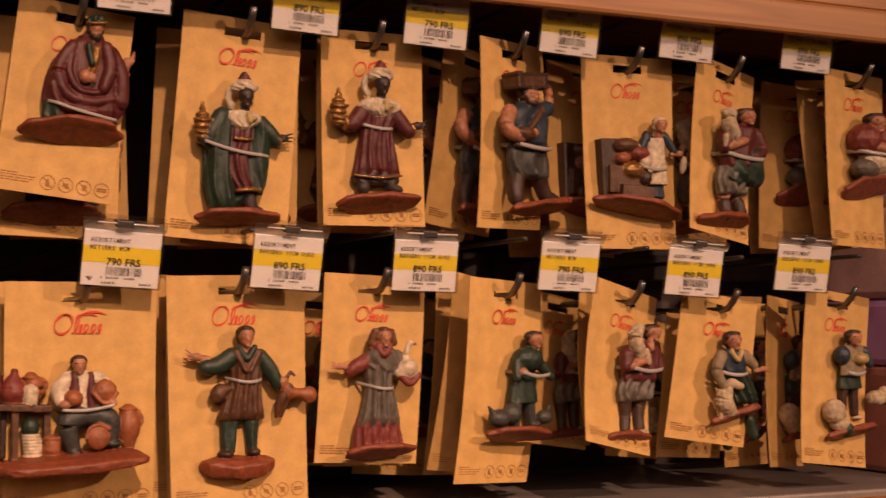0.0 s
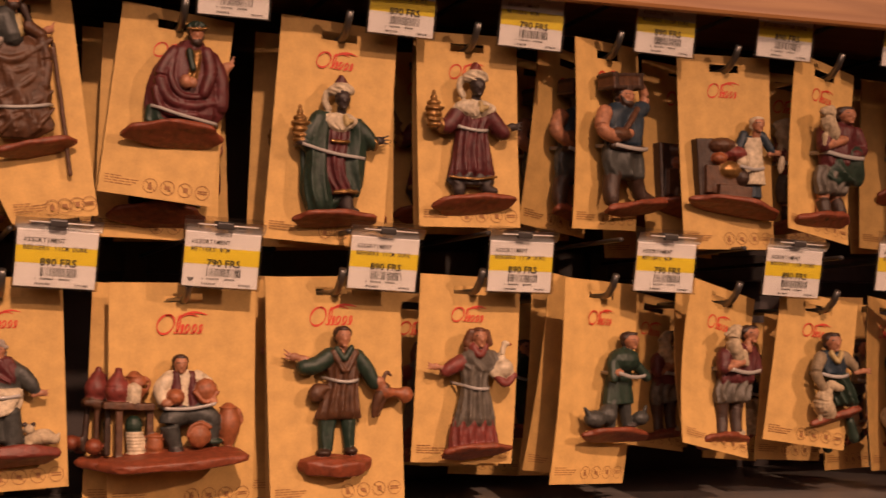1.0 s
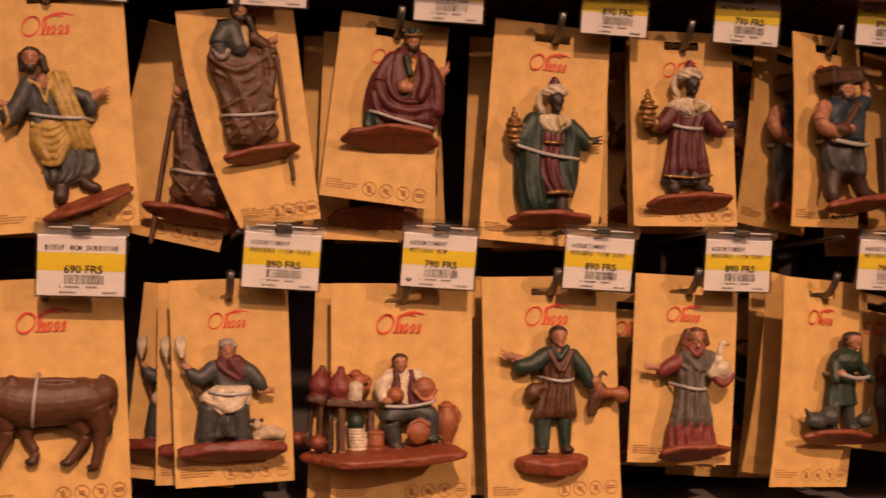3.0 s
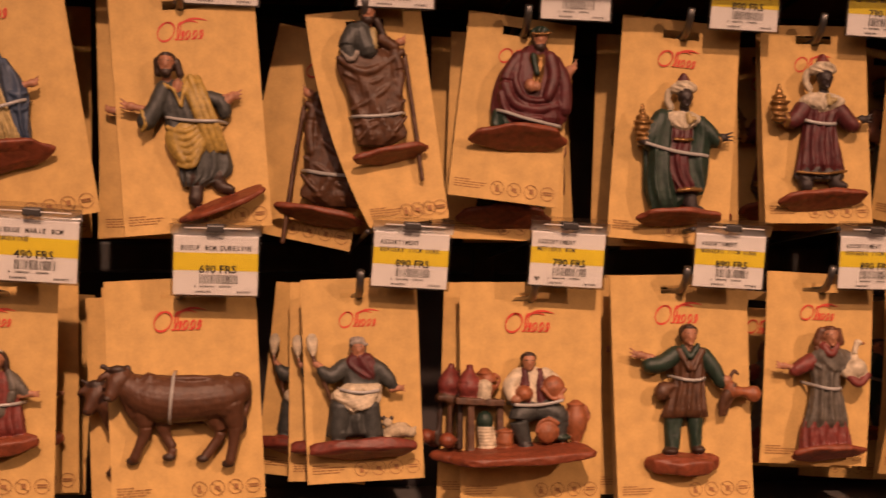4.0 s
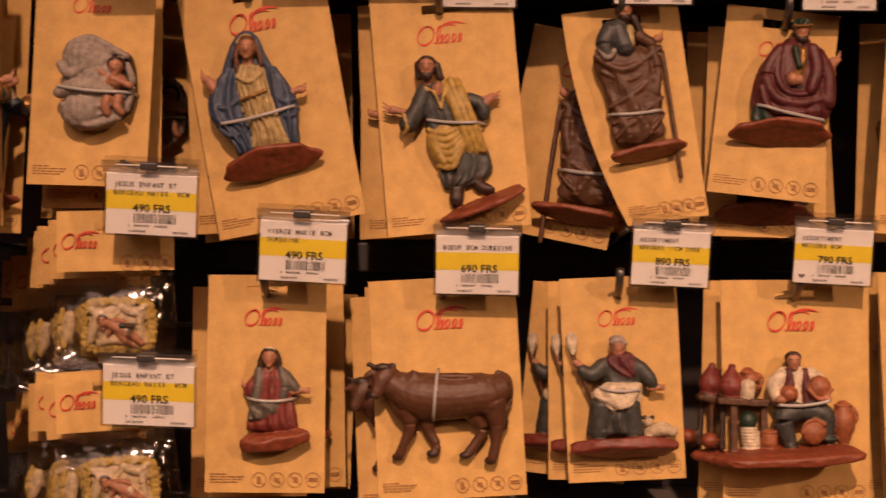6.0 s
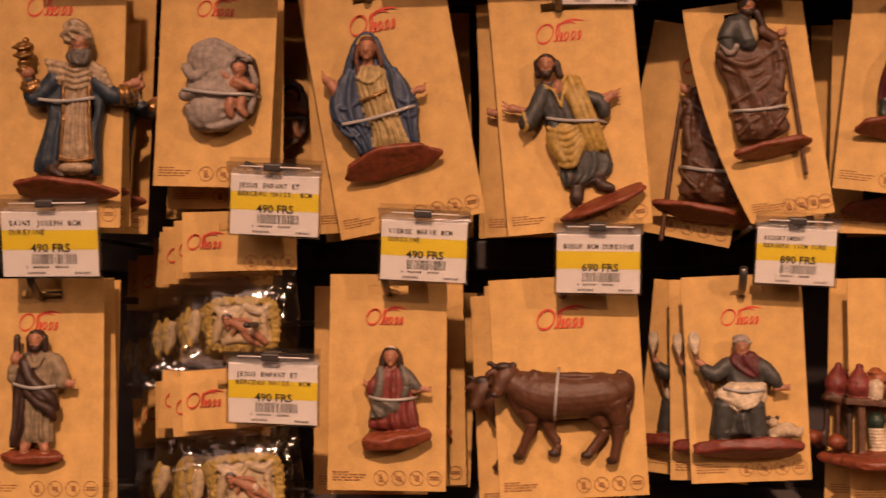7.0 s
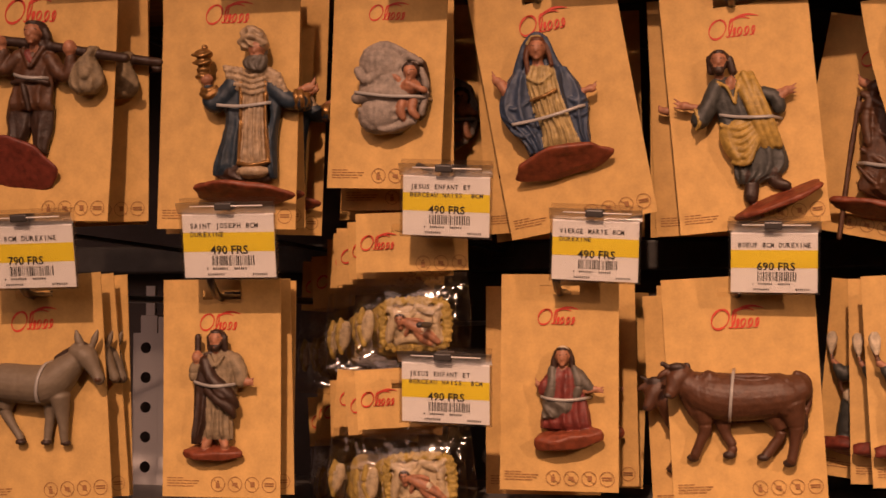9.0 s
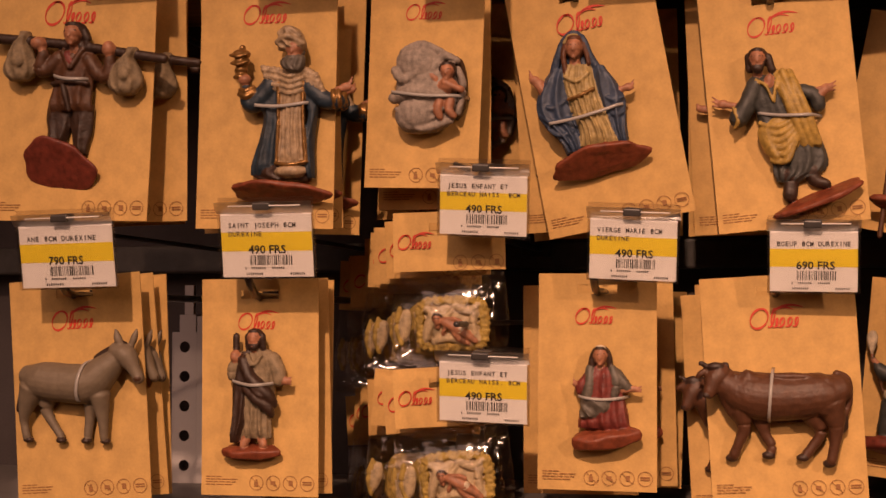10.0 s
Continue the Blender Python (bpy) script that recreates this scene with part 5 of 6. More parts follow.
def potter(f):
    f.block("brown", 966, 712, 42, 6, 20, 30, 3), f.block("brown", 950, 756, 6, 40, 6, 42), f.block("brown", 1002, 748, 6, 32, 6, 34), f.block("umber", 934, 756, 5, 40, 5, 18)
    f.t("red", 950, 656, 7, 30, 948, 670, 16, 30, 948, 686, 22, 30, 950, 702, 16, 30), f.e("red", 950, 650, 7, 4, 7, 30), f.t("pot", 976, 664, 13, 28, 980, 678, 17, 28, 978, 698, 12, 28), f.e("pot", 976, 662, 16, 4, 14, 30), f.t("pot", 994, 664, 3, 30, 1002, 674, 3, 30, 994, 690, 3, 30), f.t("cream", 974, 684, 12, 44, 974, 702, 11, 44), f.e("cream", 974, 681, 13, 4, 11, 44)
    for k in range(7):
        f.e("cream", 977 + k * 0.6, 758 + k * 5.6, 17, 4.2, 15, 28)
    f.t("green", 976, 742, 15, 28, 976, 750, 15, 28), f.e("cream", 976, 736, 13, 4, 12, 28), f.t("pot", 1010, 770, 14, 34, 1010, 784, 15, 34), f.e("pot", 1010, 764, 17, 5, 15, 34)
    f.t("slate", 1058, 726, 20, 30, 1034, 738, 18, 40, 1040, 768, 14, 38, 1048, 788, 11, 34), f.t("slate", 1070, 726, 20, 30, 1102, 734, 18, 38, 1106, 766, 13, 34, 1112, 776, 9, 32), f.e("dark", 1046, 788, 14, 7, 12, 40), f.e("green", 1110, 776, 16, 7, 12, 38)
    f.loft("cream", [(652, 1040, 1072), (664, 1034, 1082), (690, 1036, 1080), (722, 1036, 1084)], 26, 20, folds=4, deep=0.05), f.loft("maroon", [(654, 1038, 1050), (690, 1034, 1058), (722, 1038, 1062)], 34, 15, folds=3, deep=0.06), f.loft("maroon", [(654, 1066, 1076), (690, 1060, 1082), (722, 1060, 1084)], 34, 15, folds=3, deep=0.06)
    f.t("cream", 1036, 664, 13, 28, 1020, 684, 14, 34, 1022, 704, 10, 44), f.t("cream", 1082, 664, 13, 28, 1098, 676, 13, 32), f.e("skin", 1028, 708, 11, 8, 8, 54), f.e("skin", 1106, 706, 8, 8, 8, 54)
    f.e("pot", 1094, 688, 22, 23, 13, 46), f.t("pot", 1074, 690, 3, 54, 1094, 708, 3, 56, 1114, 690, 3, 54), f.e("pot", 1042, 698, 17, 15, 14, 50), f.e("pot", 1082, 764, 22, 23, 14, 50), f.t("pot", 1062, 764, 3, 58, 1068, 748, 3, 58, 1084, 742, 3, 58, 1100, 750, 3, 58)
    f.t("pot", 1136, 722, 14, 28, 1136, 738, 20, 28, 1136, 756, 20, 28, 1136, 774, 13, 28), f.e("pot", 1136, 718, 18, 4, 15, 28), f.t("pot", 1154, 722, 3, 30, 1160, 738, 3, 30, 1154, 750, 3, 30)
    f.head(1052, 642, 16, out=40)
    f.base(1040, 803, 124, 15, -3, 32, up=-1, thick=10), f.e("clay", 912, 780, 16, 15, 18)
    f.done("painted clay potter figurine among brown jars", [(1018, 716, 1112, 708, 66)])


def hunter(f):
    f.loft("green", [(740, 843, 877), (770, 844, 872), (800, 845, 870)], 18, 14, folds=5, deep=0.08), f.loft("green", [(740, 882, 910), (770, 886, 908), (798, 888, 906)], 18, 14, folds=5, deep=0.08), f.e("umber", 852, 802, 15, 8, 14, 24), f.e("umber", 900, 800, 13, 8, 14, 24)
    f.loft("brown", [(620, 868, 900), (634, 858, 912), (652, 856, 914), (674, 858, 912), (704, 850, 914), (744, 836, 918)], 24, 23, folds=11, deep=0.14)
    f.t("green", 870, 622, 5, 42, 882, 640, 4, 48), f.t("green", 896, 620, 5, 42, 884, 640, 4, 48), f.t("brown", 864, 628, 5, 42, 880, 660, 4, 50), f.t("brown", 904, 628, 5, 42, 888, 660, 4, 50)
    f.t("green", 862, 634, 15, 28, 838, 650, 15, 30, 816, 654, 14, 30), f.hand(800, 636, 11, -1, up=0.5, out=30), f.t("green", 908, 636, 14, 28, 926, 660, 14, 30, 938, 684, 11, 32), f.e("skin", 946, 680, 10, 10, 9, 36)
    f.t("brown", 856, 690, 6, 32, 842, 694, 13, 30, 836, 702, 14, 30)
    f.t("pot", 948, 682, 9, 32, 958, 698, 12, 32, 976, 700, 8, 32, 994, 704, 15, 30), f.t("brown", 958, 690, 8, 36, 944, 712, 9, 32, 938, 740, 4, 30), f.t("brown", 956, 710, 6, 30, 946, 740, 3, 28), f.t("brown", 952, 682, 4, 34, 960, 664, 3, 34, 968, 670, 2.5, 34), f.e("pot", 994, 704, 14, 16, 8, 36)
    f.head(882, 602, 18, hair="hair", out=40)
    f.base(873, 824, 62, 16, 0, 30, up=-1, thick=15)
    f.done("painted clay man figurine in brown tunic carrying game", [(850, 672, 912, 676, 64)])


def goose_woman(f):
    f.loft("red", [(740, 1082, 1156), (764, 1078, 1160), (794, 1074, 1166)], 22, 20, folds=13, deep=0.14), f.loft("grey", [(630, 1098, 1150), (660, 1094, 1146), (686, 1096, 1144), (720, 1090, 1152), (756, 1080, 1158)], 26, 23, folds=11, deep=0.14)
    f.loft("grey", [(618, 1104, 1140), (636, 1092, 1160), (654, 1096, 1158), (664, 1112, 1140)], 34, 18, folds=7, deep=0.12, slant=1.0), f.t("red", 1112, 618, 7, 42, 1122, 632, 6, 50, 1134, 618, 6, 42), f.t("red", 1098, 642, 13, 28, 1080, 652, 13, 30, 1068, 660, 11, 30), f.hand(1050, 652, 9, -1, up=0.3, out=30)
    f.t("grey", 1150, 636, 13, 30, 1162, 654, 11, 34), f.t("cream", 1150, 664, 10, 44, 1166, 656, 18, 42, 1178, 664, 10, 40), f.t("cream", 1164, 646, 9, 42, 1164, 628, 5, 42, 1168, 616, 5, 42), f.e("cream", 1170, 612, 7, 6, 6, 42), f.e("pot", 1178, 614, 5, 3, 3, 42), f.t("red", 1148, 664, 6, 46, 1166, 682, 7, 50, 1184, 668, 6, 46)
    f.head(1124, 602, 17, hair="fair", out=42), f.t("fair", 1110, 592, 7, 38, 1104, 612, 8, 34, 1104, 628, 5, 34), f.t("fair", 1138, 592, 6, 38, 1144, 612, 6, 36)
    f.base(1120, 800, 62, 15, -3, 28)
    f.done("painted clay woman figurine holding a white goose", [(1084, 680, 1148, 690, 60)])


def green_boy(f):
    f.c("slate", 1075, 715, 13, 1075, 760, 10), f.c("slate", 1098, 712, 13, 1105, 755, 10), f.e("dark", 1078, 766, 11, 8, 12), f.e("dark", 1110, 758, 12, 7, 12)
    f.robe("green", 1090, 635, 20, 1088, 718, 28, folds=8, depth=0.6), f.e("green", 1090, 640, 26, 24, 20, 24), f.c("green", 1070, 645, 11, 1066, 672, 9, 24, 32), f.e("skin", 1072, 662, 8, 7, 7, 38), f.c("green", 1108, 645, 11, 1128, 672, 9, 24, 30)
    f.head(1098, 606, 15, out=32)
    f.e("slate", 1040, 742, 18, 17, 14, 22), f.c("slate", 1030, 735, 7, 1022, 722, 3, 22, 22), f.e("slate", 1062, 735, 14, 20, 14, 22), f.e("slate", 1122, 745, 14, 14, 12, 22), f.c("slate", 1128, 738, 5, 1132, 724, 3, 22, 22)
    f.base(1075, 772, 58, 13, 4, 26)
    f.done("painted clay boy figurine in green tunic with hens", [(1066, 662, 1122, 668, 46)])


def lamb_bearer(f):
    f.t("umber", 1092, 704, 11, 18, 1092, 735, 10, 18, 1088, 766, 9, 22), f.t("umber", 1120, 704, 11, 18, 1116, 735, 10, 18, 1114, 762, 9, 22), f.t("cream", 1086, 768, 5, 26, 1094, 770, 4, 28), f.t("cream", 1112, 764, 5, 26, 1122, 765, 4, 28)
    f.loft("grey", [(668, 1086, 1140), (690, 1080, 1140), (712, 1080, 1136)], 22, 18, folds=11, deep=0.18)
    f.loft("maroon", [(608, 1100, 1144), (628, 1086, 1148), (655, 1084, 1146), (680, 1086, 1142)], 24, 20, folds=6, deep=0.12), f.t("skin", 1122, 606, 5, 40, 1122, 620, 4, 44)
    f.t("maroon", 1090, 628, 11, 28, 1084, 650, 10, 34), f.t("skin", 1085, 650, 7, 38, 1108, 640, 6, 44), f.t("maroon", 1142, 628, 10, 26, 1146, 655, 9, 30)
    f.t("fleece", 1102, 584, 8, 38, 1094, 604, 11, 42, 1104, 630, 9, 42), f.t("fleece", 1104, 582, 6, 42, 1090, 584, 5, 44), f.t("fleece", 1088, 586, 3, 42, 1082, 592, 2.5, 42), f.t("fleece", 1112, 624, 5, 44, 1114, 644, 4, 46)
    f.head(1132, 592, 15, out=34)
    f.base(1094, 778, 46, 14, 2, 26)
    f.done("painted clay shepherd figurine bearing a lamb", [(1088, 652, 1146, 656, 44)])


def sheep_woman(f):
    f.loft("navy", [(620, 1266, 1300), (640, 1260, 1308), (664, 1266, 1306)], 24, 18, folds=5, deep=0.08), f.loft("green", [(658, 1270, 1308), (686, 1280, 1320), (718, 1284, 1328)], 24, 19, folds=9, deep=0.18, slant=1)
    f.t("sack", 1262, 632, 10, 28, 1252, 660, 9, 32, 1262, 686, 7, 38), f.t("sack", 1304, 632, 10, 28, 1320, 650, 8, 30), f.hand(1336, 657, 8, 1, out=32), f.t("ivory", 1274, 624, 4, 40, 1282, 640, 4, 46, 1292, 624, 4, 40)
    f.t("fleece", 1266, 694, 11, 36, 1262, 712, 16, 34, 1274, 728, 12, 32), f.t("fleece", 1272, 680, 8, 40, 1286, 686, 6, 46), f.t("fleece", 1262, 678, 3, 40, 1256, 684, 2.5, 40), f.t("fleece", 1258, 728, 4, 32, 1258, 740, 3, 32)
    f.head(1280, 606, 16, hair="hair", out=36)
    f.base(1292, 737, 46, 10, -12, 24), f.t("green", 1322, 746, 7, 12, 1330, 776, 9, 10)
    f.done("painted clay woman figurine with a sheep at her knee", [(1258, 660, 1308, 662, 44)])


def sheep_man(f):
    f.c("umber", 1486, 690, 10, 1484, 740, 9), f.c("umber", 1506, 690, 10, 1508, 738, 9), f.e("cream", 1484, 746, 9, 5, 10), f.e("cream", 1512, 744, 10, 5, 10)
    f.robe("green", 1498, 660, 22, 1498, 692, 24, folds=6, depth=0.6), f.robe("sack", 1498, 615, 20, 1498, 668, 23, folds=5, depth=0.6, out=20), f.e("navy", 1478, 632, 12, 18, 13, 20), f.c("navy", 1518, 625, 10, 1526, 648, 9, 22, 26), f.e("ivory", 1502, 638, 14, 12, 11, 34)
    f.head(1494, 602, 14, out=30)
    f.e("fleece", 1458, 730, 18, 24, 17, 24, 10), f.e("fleece", 1468, 752, 16, 14, 14, 24), f.e("green", 1476, 762, 12, 16, 12, 28), f.e("fleece", 1538, 710, 18, 15, 14, 26), f.e("fleece", 1552, 698, 9, 9, 8, 28)
    f.base(1492, 768, 48, 12, -6, 26)
    f.done("painted clay shepherd figurine with two sheep", [(1482, 662, 1522, 660, 42)])


# ---- packs on their hooks ----
def shown(label, figure, x, y, z, w, h, roll, ox, oy, ux, uz, raise_=0.0, yaw=0.0, hook_y=None, **more):
    """A pack with its figurine, and the hook it hangs on. raise_: how much further the card reaches up than the sketch."""
    pack(label, x, y, z + raise_, w, h + raise_, roll, yaw, figure=lambda o, hang, r: figure(Figure(o, hang, r, (x, z, ox, oy, ux / 1000, uz / 1000), 32 if x < 0.42 else 12)), **more)
    hook(x + more.get("hook_x", 0.0), (y - 0.006) if hook_y is None else hook_y, z + raise_ - 0.0105, 0.037)


UP = 0.010
shown("kraft card with tied sack carrier figurine, hanging on hook", carrier, -0.392, -0.09, 1.389, 0.104, 0.1465, -1.2, 138, -52, 0.364, 0.330, behind=2, step=0.024, stack=((6, 0, 1, 4),))
shown("kraft card with tied blue-robed king figurine, hanging on hook", blue_king, -0.279, -0.07, 1.386, 0.0835, 0.1485, -1.0, 480, -50, 0.348, 0.326, behind=2, second=(3, 4), stack=((-9, 0, 2, 5), (2, 0, -2, 0)))
shown("kraft card with tied blanket bundle figurine, hanging on hook", bundle, -0.192, -0.04, 1.389, 0.0685, 0.1275, -2.0, 759, -50, 0.337, 0.330, behind=3, step=0.03, spread=6, stack=((-4, -10, 0, 6), (-14, -14, -2, -10), (4, 0, 1, 5)))
shown("kraft card with tied blue-cloaked woman figurine, hanging askew", blue_mary, -0.109, -0.02, 1.383, 0.086, 0.1455, 10.2, 1020, -36, 0.326, 0.330, behind=3, step=0.03, spread=3, second=(-4, 0), stack=((-3, 2, 3, 4), (-8, 0, 5, -6), (6, 0, 1, 8)))
shown("kraft card with tied yellow-shawled man figurine, hanging askew", shawl_man, 0.001, 0.0, 1.369, 0.084, 0.1315, 4.8, 439, 18, 0.327, 0.331, UP, behind=3, second=(-2, 4), stack=((-9, -1, 2, 2), (-5, 0, 1, 6), (-12, 0, 0, -5)))
shown("curled kraft card with tied cloaked shepherd figurine", cloaked_shepherd, 0.108, 0.013, 1.369, 0.0700, 0.1265, 7.5, 758, 30, 0.339, 0.341, 0.004, 4, bend=-0.04, curl=0.026, stack=((5, 0, 3, 0),), step=0.07, behind=1)
shown("kraft card with tied dark-cloaked shepherd figurine, hanging askew", mirrored_shepherd, 0.094, 0.046, 1.364, 0.072, 0.130, -12.0, 731, -23, 0.40, 0.38, 0.0, -6, behind=0)
shown("kraft card with tied kneeling red king figurine, hanging askew", kneeling_king, 0.206, 0.015, 1.361, 0.0665, 0.103, -6.9, 1042, 62, 0.345, 0.345, UP, behind=0)
shown("kraft card with tied kneeling king figurine, half hidden on hook", kneeling_king, 0.203, 0.047, 1.367, 0.074, 0.130, -2.0, 1044, -87, 0.345, 0.345, behind=2, stack=((-10, 2, 0, 4), (10, 1, 1, 6)))
shown("kraft card with tied green-cloaked king figurine, hanging on hook", green_king, 0.306, 0.015, 1.362, 0.075, 0.1275, -4.5, 878, 75, 0.366, 0.355, UP, behind=3, second=(1, 3), stack=((7, 0, -1, 4), (-4, 0, -2, -5), (9, 0, 2, 6)))
shown("kraft card with tied red-robed king figurine, hanging on hook", red_king, 0.390, 0.015, 1.361, 0.069, 0.114, 0.5, 1102, 91, 0.381, 0.363, UP, behind=3, stack=((3, -3, -1, 8), (10, -2, 0, 10), (-3, 0, 1, 0)))
shown("kraft card with tied box carrier figurine, turned on its hook", box_carrier, 0.491, 0.015, 1.367, 0.068, 0.1185, 1.2, 1075, 92, 0.610, 0.377, 0.006, 25, bend=0.05, behind=3, step=0.042, stack=((-8, 0, -6, 24), (-16, 0, -3, 20), (8, 0, 2, 16)))
shown("kraft card with tied market woman figurine, hanging on hook", stall_woman, 0.580, 0.015, 1.364, 0.0735, 0.1275, 0.7, 1280, 115, 0.450, 0.388, 0.006, behind=3, step=0.042, stack=((-8, 0, -2, 14), (8, -1, -1, 20)))
shown("kraft card with tied lamb shepherd figurine, turned on its hook", pipe_shepherd, 0.664, 0.015, 1.364, 0.068, 0.119, -8.1, 1285, 132, 0.648, 0.407, 0.006, 18, bend=-0.05, behind=3, step=0.042)
shown("kraft card with tied red couple figurine, hanging on hook", sitting_pair, 0.780, 0.015, 1.373, 0.070, 0.131, -0.7, 1509, 130, 0.657, 0.426, 0.0, 13, behind=3, step=0.03, second=(-6, 10))
shown("kraft card with tied grey donkey figurine, hanging on hook", donkey, -0.391, -0.09, 1.210, 0.0835, 0.1285, 4.2, 132, 490, 0.360, 0.322, behind=2, step=0.016, second=(-5, 2))
shown("kraft card with tied bearded man figurine, hanging on hook", staff_joseph, -0.284, -0.07, 1.209, 0.071, 0.1235, 0.5, 460, 494, 0.345, 0.321, behind=2, step=0.016, second=(-2, 3))
shown("kraft card with tied kneeling woman figurine, hanging on hook", kneeling_woman, -0.097, -0.02, 1.212, 0.068, 0.124, -0.5, 1060, 482, 0.326, 0.321, behind=3, step=0.028, second=(-1, 0), stack=((-15, -6, 0, 2), (4, -3, 1, 3), (9, -8, -2, 8)))
shown("kraft card with tied brown ox figurine, hanging on hook", ox, 0.002, 0.0, 1.211, 0.086, 0.1285, 3.1, 1374, 488, 0.314, 0.320, behind=2, second=(1, -6), stack=((-13, -9, 3, -4), (-6, -3, 2, 2)))
shown("kraft card with tied spinning woman figurine, hanging on hook", spinner, 0.106, 0.015, 1.212, 0.069, 0.120, 2.4, 752, 494, 0.337, 0.334, behind=3, second=(1, -4), stack=((-6, -2, 0, -4), (-16, -4, -6, -16), (4, -6, -1, 0)))
shown("kraft card with tied potter figurine, hanging on hook", potter, 0.210, 0.015, 1.210, 0.0865, 0.1325, 0.2, 1056, 499, 0.343, 0.337, behind=2, second=(2, 3), stack=((-7, -1, -2, 2), (-3, -4, -1, 8)))
shown("kraft card with tied hunter figurine, hanging on hook", hunter, 0.302, 0.015, 1.215, 0.086, 0.138, 1.2, 866, 494, 0.361, 0.348, behind=2, stack=((4, 0, 0, 4), (-5, 0, -2, 8)))
shown("kraft card with tied goose woman figurine, hanging on hook", goose_woman, 0.393, 0.015, 1.216, 0.0685, 0.118, -2.7, 1112, 492, 0.380, 0.358, bend=0.03, behind=3, step=0.032, stack=((12, -4, -5, 12), (24, -8, -3, 18), (-4, -9, -4, 5)))
shown("kraft card with tied green-clad boy figurine, turned on hook", green_boy, 0.486, 0.015, 1.214, 0.068, 0.133, -3.2, 1065, 499, 0.525, 0.369, 0.0, 19, bend=0.07, behind=3, step=0.042, stack=((7, 2, -8, 24), (15, -3, -4, 20), (-16, -6, -5, 16)))
shown("curved kraft card with tied lamb bearer figurine", lamb_bearer, 0.579, 0.015, 1.210, 0.068, 0.1105, -12.3, 1108, 510, 0.600, 0.383, 0.0, 19, bend=-0.12, behind=3, step=0.042, stack=((8, 2, -7, 28), (-4, -4, -8, 22), (16, -6, -4, 18)))
shown("kraft card with tied woman and sheep figurine", sheep_woman, 0.657, 0.015, 1.205, 0.068, 0.104, -8.5, 1274, 525, 0.500, 0.396, 0.0, 4, behind=3, step=0.042, stack=((9, -14, -4, 16), (-14, -16, -6, 26), (16, -18, 0, 12)))
shown("curved kraft card with tied man and sheep figurine", sheep_man, 0.762, 0.015, 1.208, 0.070, 0.1265, -6.5, 1482, 520, 0.577, 0.413, 0.0, 10, bend=-0.05, behind=3, step=0.042, stack=((-16, -4, -4, 32), (-26, -6, -2, 26)))


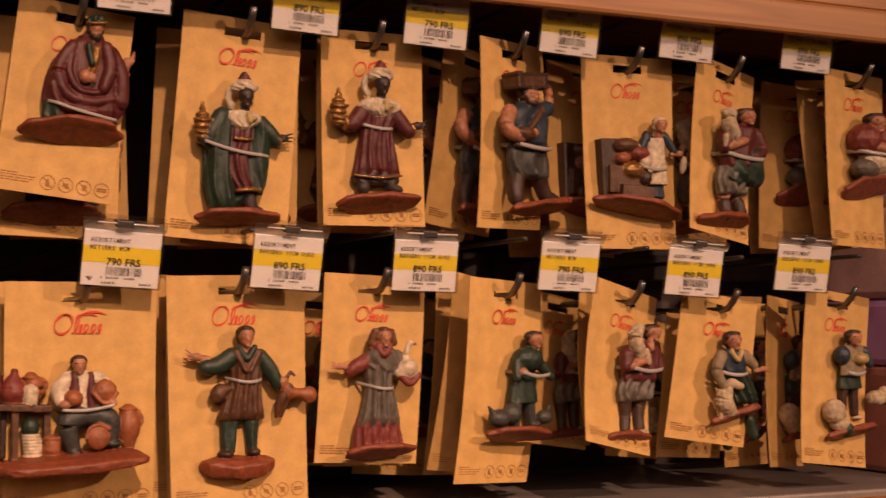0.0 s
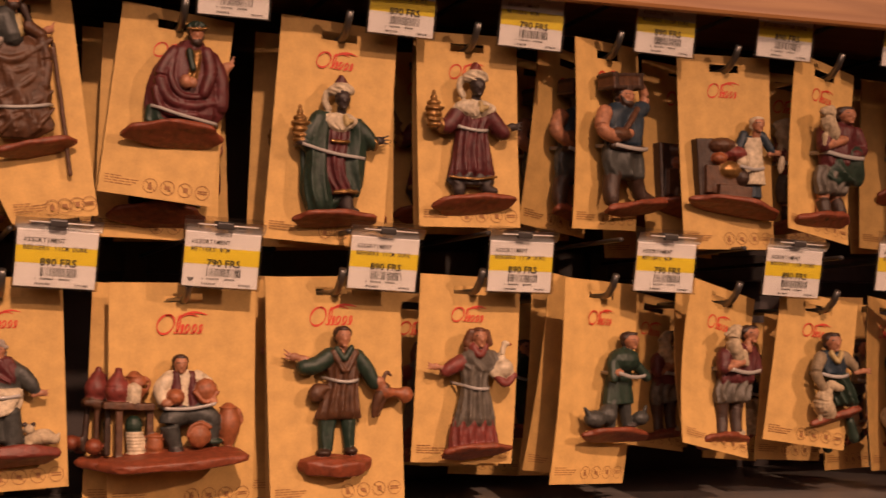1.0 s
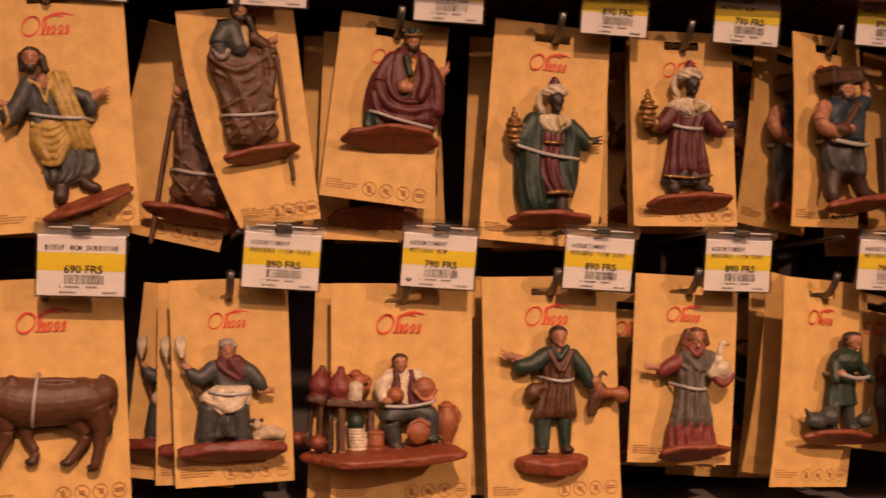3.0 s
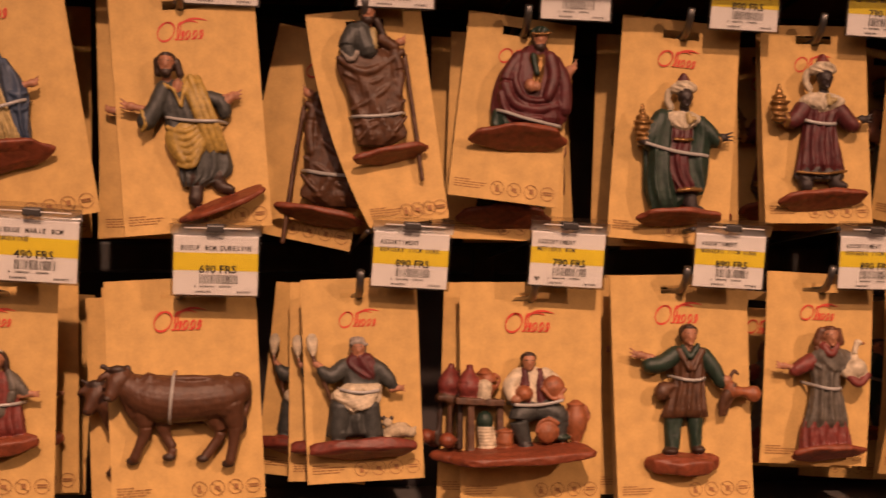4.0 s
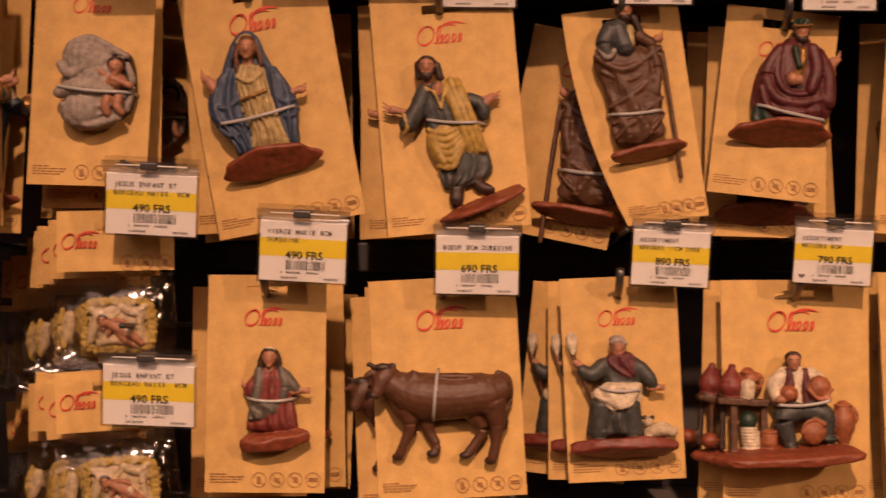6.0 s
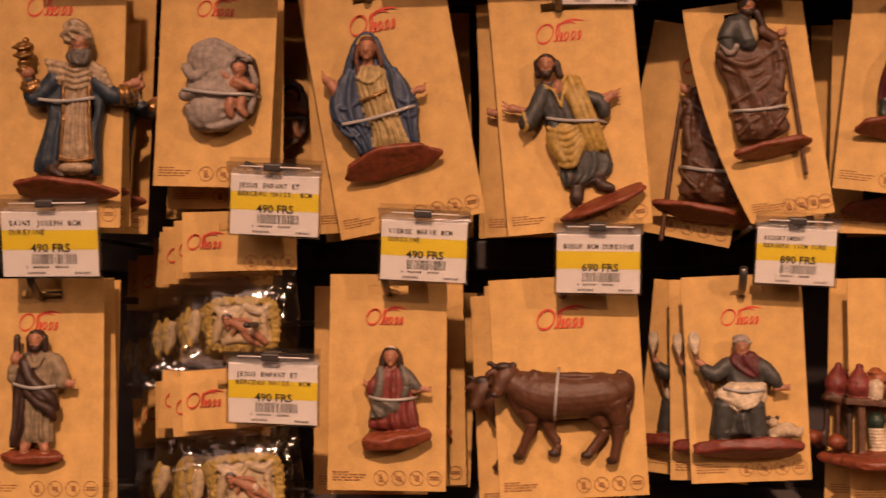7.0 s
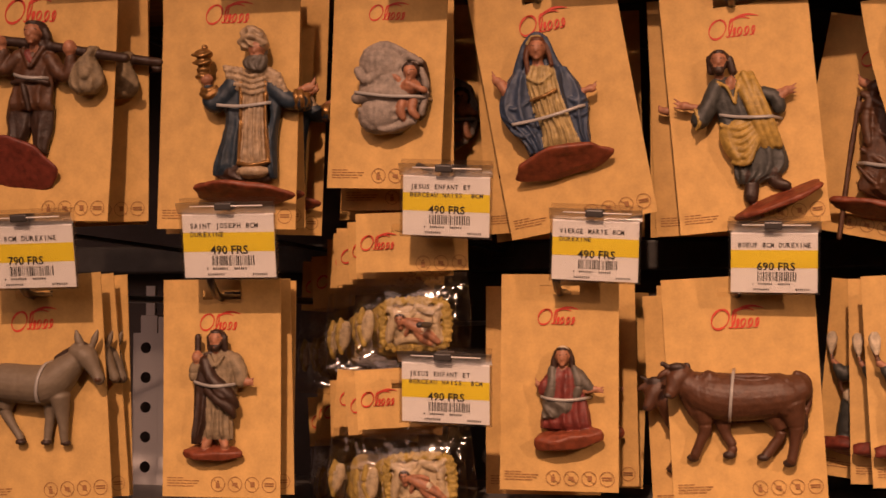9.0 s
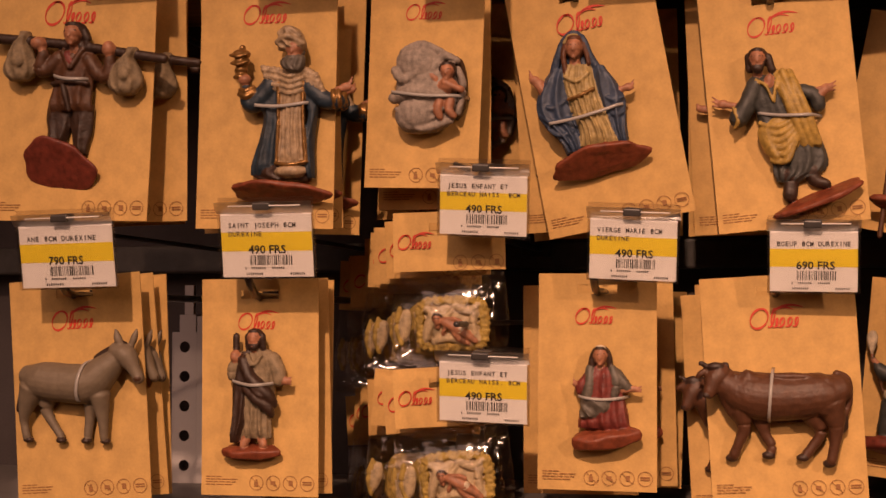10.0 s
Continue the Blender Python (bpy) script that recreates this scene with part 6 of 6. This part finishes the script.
# ---- bagged cradles ----
def cradle_pack(x, y, z, w, roll, yaw, label):
    """A clear bag under a folded kraft header, with a straw cradle and child in it."""
    o = empty("cradle_bag", pose(x, y, z, 0, -roll, yaw), label, "figurine pack", "bagged cradles")
    head = part("header_card", card_mesh(w, 0.034), KRAFT, o, "folded kraft header card")
    share("logo", LOGO, head, pose(-w * 0.28, -0.0009, -0.008) @ Matrix.Scale(0.85, 4))
    for k in range(3):
        share("warning_sign", SIGNS[k], head, pose(w / 2 - 0.026 + 0.0105 * k, -0.0009, -0.0205))
    bag = bmesh.new()
    n, mrows = 14, 14
    for side in (-1, 1):
        g = []
        for i in range(mrows + 1):
            f = i / mrows
            row = []
            for j in range(n + 1):
                u = j / n * 2 - 1
                swell = math.sin(min(f * 1.15, 1) * math.pi) ** 0.6 * (1 - u * u) ** 0.5
                wide = w * (0.49 + 0.03 * math.sin(f * 3))
                p = Vector((u * wide, side * (0.012 * swell + 0.0005), -0.026 - 0.056 * f))
                p += noise.noise_vector(p * 110 + Vector((0, side * 3, x * 50))) * 0.0022 * (0.3 + swell)
                row.append(bag.verts.new(p))
            g.append(row)
        for i in range(mrows):
            for j in range(n):
                bag.faces.new((g[i][j], g[i][j + 1], g[i + 1][j + 1], g[i + 1][j]))
    film = part("bag", bag, FILM, o, "crinkled clear plastic bag", smooth=True)
    film.visible_shadow = False
    f = Figure(o, (0, 0, 0), 0.0, (0, 0, 0, 0, 0.00033, 0.00033))
    f.lift = -0.004
    f.e("linen", 3, 168, 62, 46, 9, 4, 0, 3)
    for k in range(64):
        a = k * math.tau / 64
        cx, cy = math.cos(a), math.sin(a)
        q = (abs(cx) ** 5 + abs(cy) ** 5) ** -0.2
        f.e("straw", 3 + 60 * cx * q, 168 + 43 * cy * q, 10, 5, 8, 9 + 3 * math.sin(k * 2.3), k * 61, 1), f.e("straw", 3 + 54 * cx * q, 168 + 38 * cy * q, 8, 4, 6, 13 + 2 * math.sin(k * 3.1), k * 47, 1)
    f.e("linen", 3, 168, 48, 33, 9, 11, 0, 3)
    f.t("linen", -40, 142, 7, 16, -30, 150, 8, 20, -38, 176, 8, 20, -42, 194, 6, 16), f.t("linen", 10, 138, 6, 17, 34, 146, 8, 20, 50, 136, 5, 16), f.t("linen", 46, 150, 6, 18, 42, 170, 7, 20, 50, 196, 6, 16), f.t("linen", -28, 198, 6, 17, 0, 192, 7, 20, 36, 202, 6, 17), f.t("linen", -26, 148, 5, 19, -4, 154, 5, 22, 6, 142, 4, 19)
    f.e("linen", -22, 164, 15, 12, 7, 20), f.e("linen", -84, 170, 13, 32, 9, 2, 10), f.t("straw", -92, 140, 5, 4, -98, 170, 6, 4, -90, 202, 5, 4)
    f.head(-20, 160, 10, hair="umber", out=30), f.t("skin", -8, 164, 8, 28, 8, 172, 10, 28, 26, 182, 8, 28, 46, 198, 5, 24), f.t("skin", 10, 180, 7, 27, 20, 194, 6, 25, 34, 202, 4, 22), f.t("skin", -4, 160, 4, 32, 12, 160, 4, 34, 22, 164, 4, 32), f.t("skin", -4, 172, 4, 30, -10, 184, 4, 27), f.e("cream", 22, 178, 9, 9, 7, 31)
    f.done("painted straw cradle with a child figurine")
    return o


rnd = random.Random(11)
for z, y0 in ((1.2385, -0.045), (1.1500, -0.045)):
    first = cradle_pack(-0.179, y0, z, 0.066, 1.0 if z > 1.2 else 4.0, 0, "clear bag with straw cradle under kraft header, on hook")
    hook(-0.172, y0 - 0.012, z - 0.001, 0.034)
    for k in range(1, 9):
        coarse(copy_thing(first, pose(-0.180 - 0.0102 * k - rnd.uniform(0, 0.002), y0 + 0.019 * k, z - 0.0030 * k + rnd.uniform(-0.001, 0.001), rnd.uniform(-3, 3), rnd.uniform(-7, 5), rnd.uniform(-30, 14))))


# ---- beyond the rack's end ----
def parcel(name, x, y, z, w, d, h, material, label):
    o = tagged(link(name, slab(-w / 2, w / 2, -d / 2, d / 2, 0, h, bevel=0.006), material), label, "package")
    o.location = (x, y, z)


PINK = shader("pink_wrap", (0.85, 0.56, 0.56), 0.4, vary=0.5, scale=18)
VIOLET = shader("violet_wrap", (0.52, 0.27, 0.56), 0.4, vary=0.5, scale=20)
ORANGE = shader("orange_wrap", (0.80, 0.22, 0.02), 0.4, vary=0.3, scale=18)
parcel("gift_box", 0.955, 0.10, 1.0645, 0.19, 0.15, 0.085, shader("brown_wrap", (0.30, 0.12, 0.09), 0.4, vary=0.4, scale=22), "brown wrapped package on the rack deck")
parcel("gift_box", 0.960, 0.10, 1.1500, 0.18, 0.14, 0.055, VIOLET, "violet wrapped package stacked on a brown one")
parcel("gift_box", 0.955, 0.10, 1.2055, 0.17, 0.13, 0.075, PINK, "pink wrapped package stacked on a violet one")
parcel("gift_box", 0.960, 0.10, 1.2810, 0.16, 0.12, 0.055, PINK, "pale pink wrapped package stacked on a pink one")
parcel("gift_box", 0.955, 0.10, 1.3365, 0.16, 0.12, 0.040, ORANGE, "orange wrapped package on top of the parcel stack")
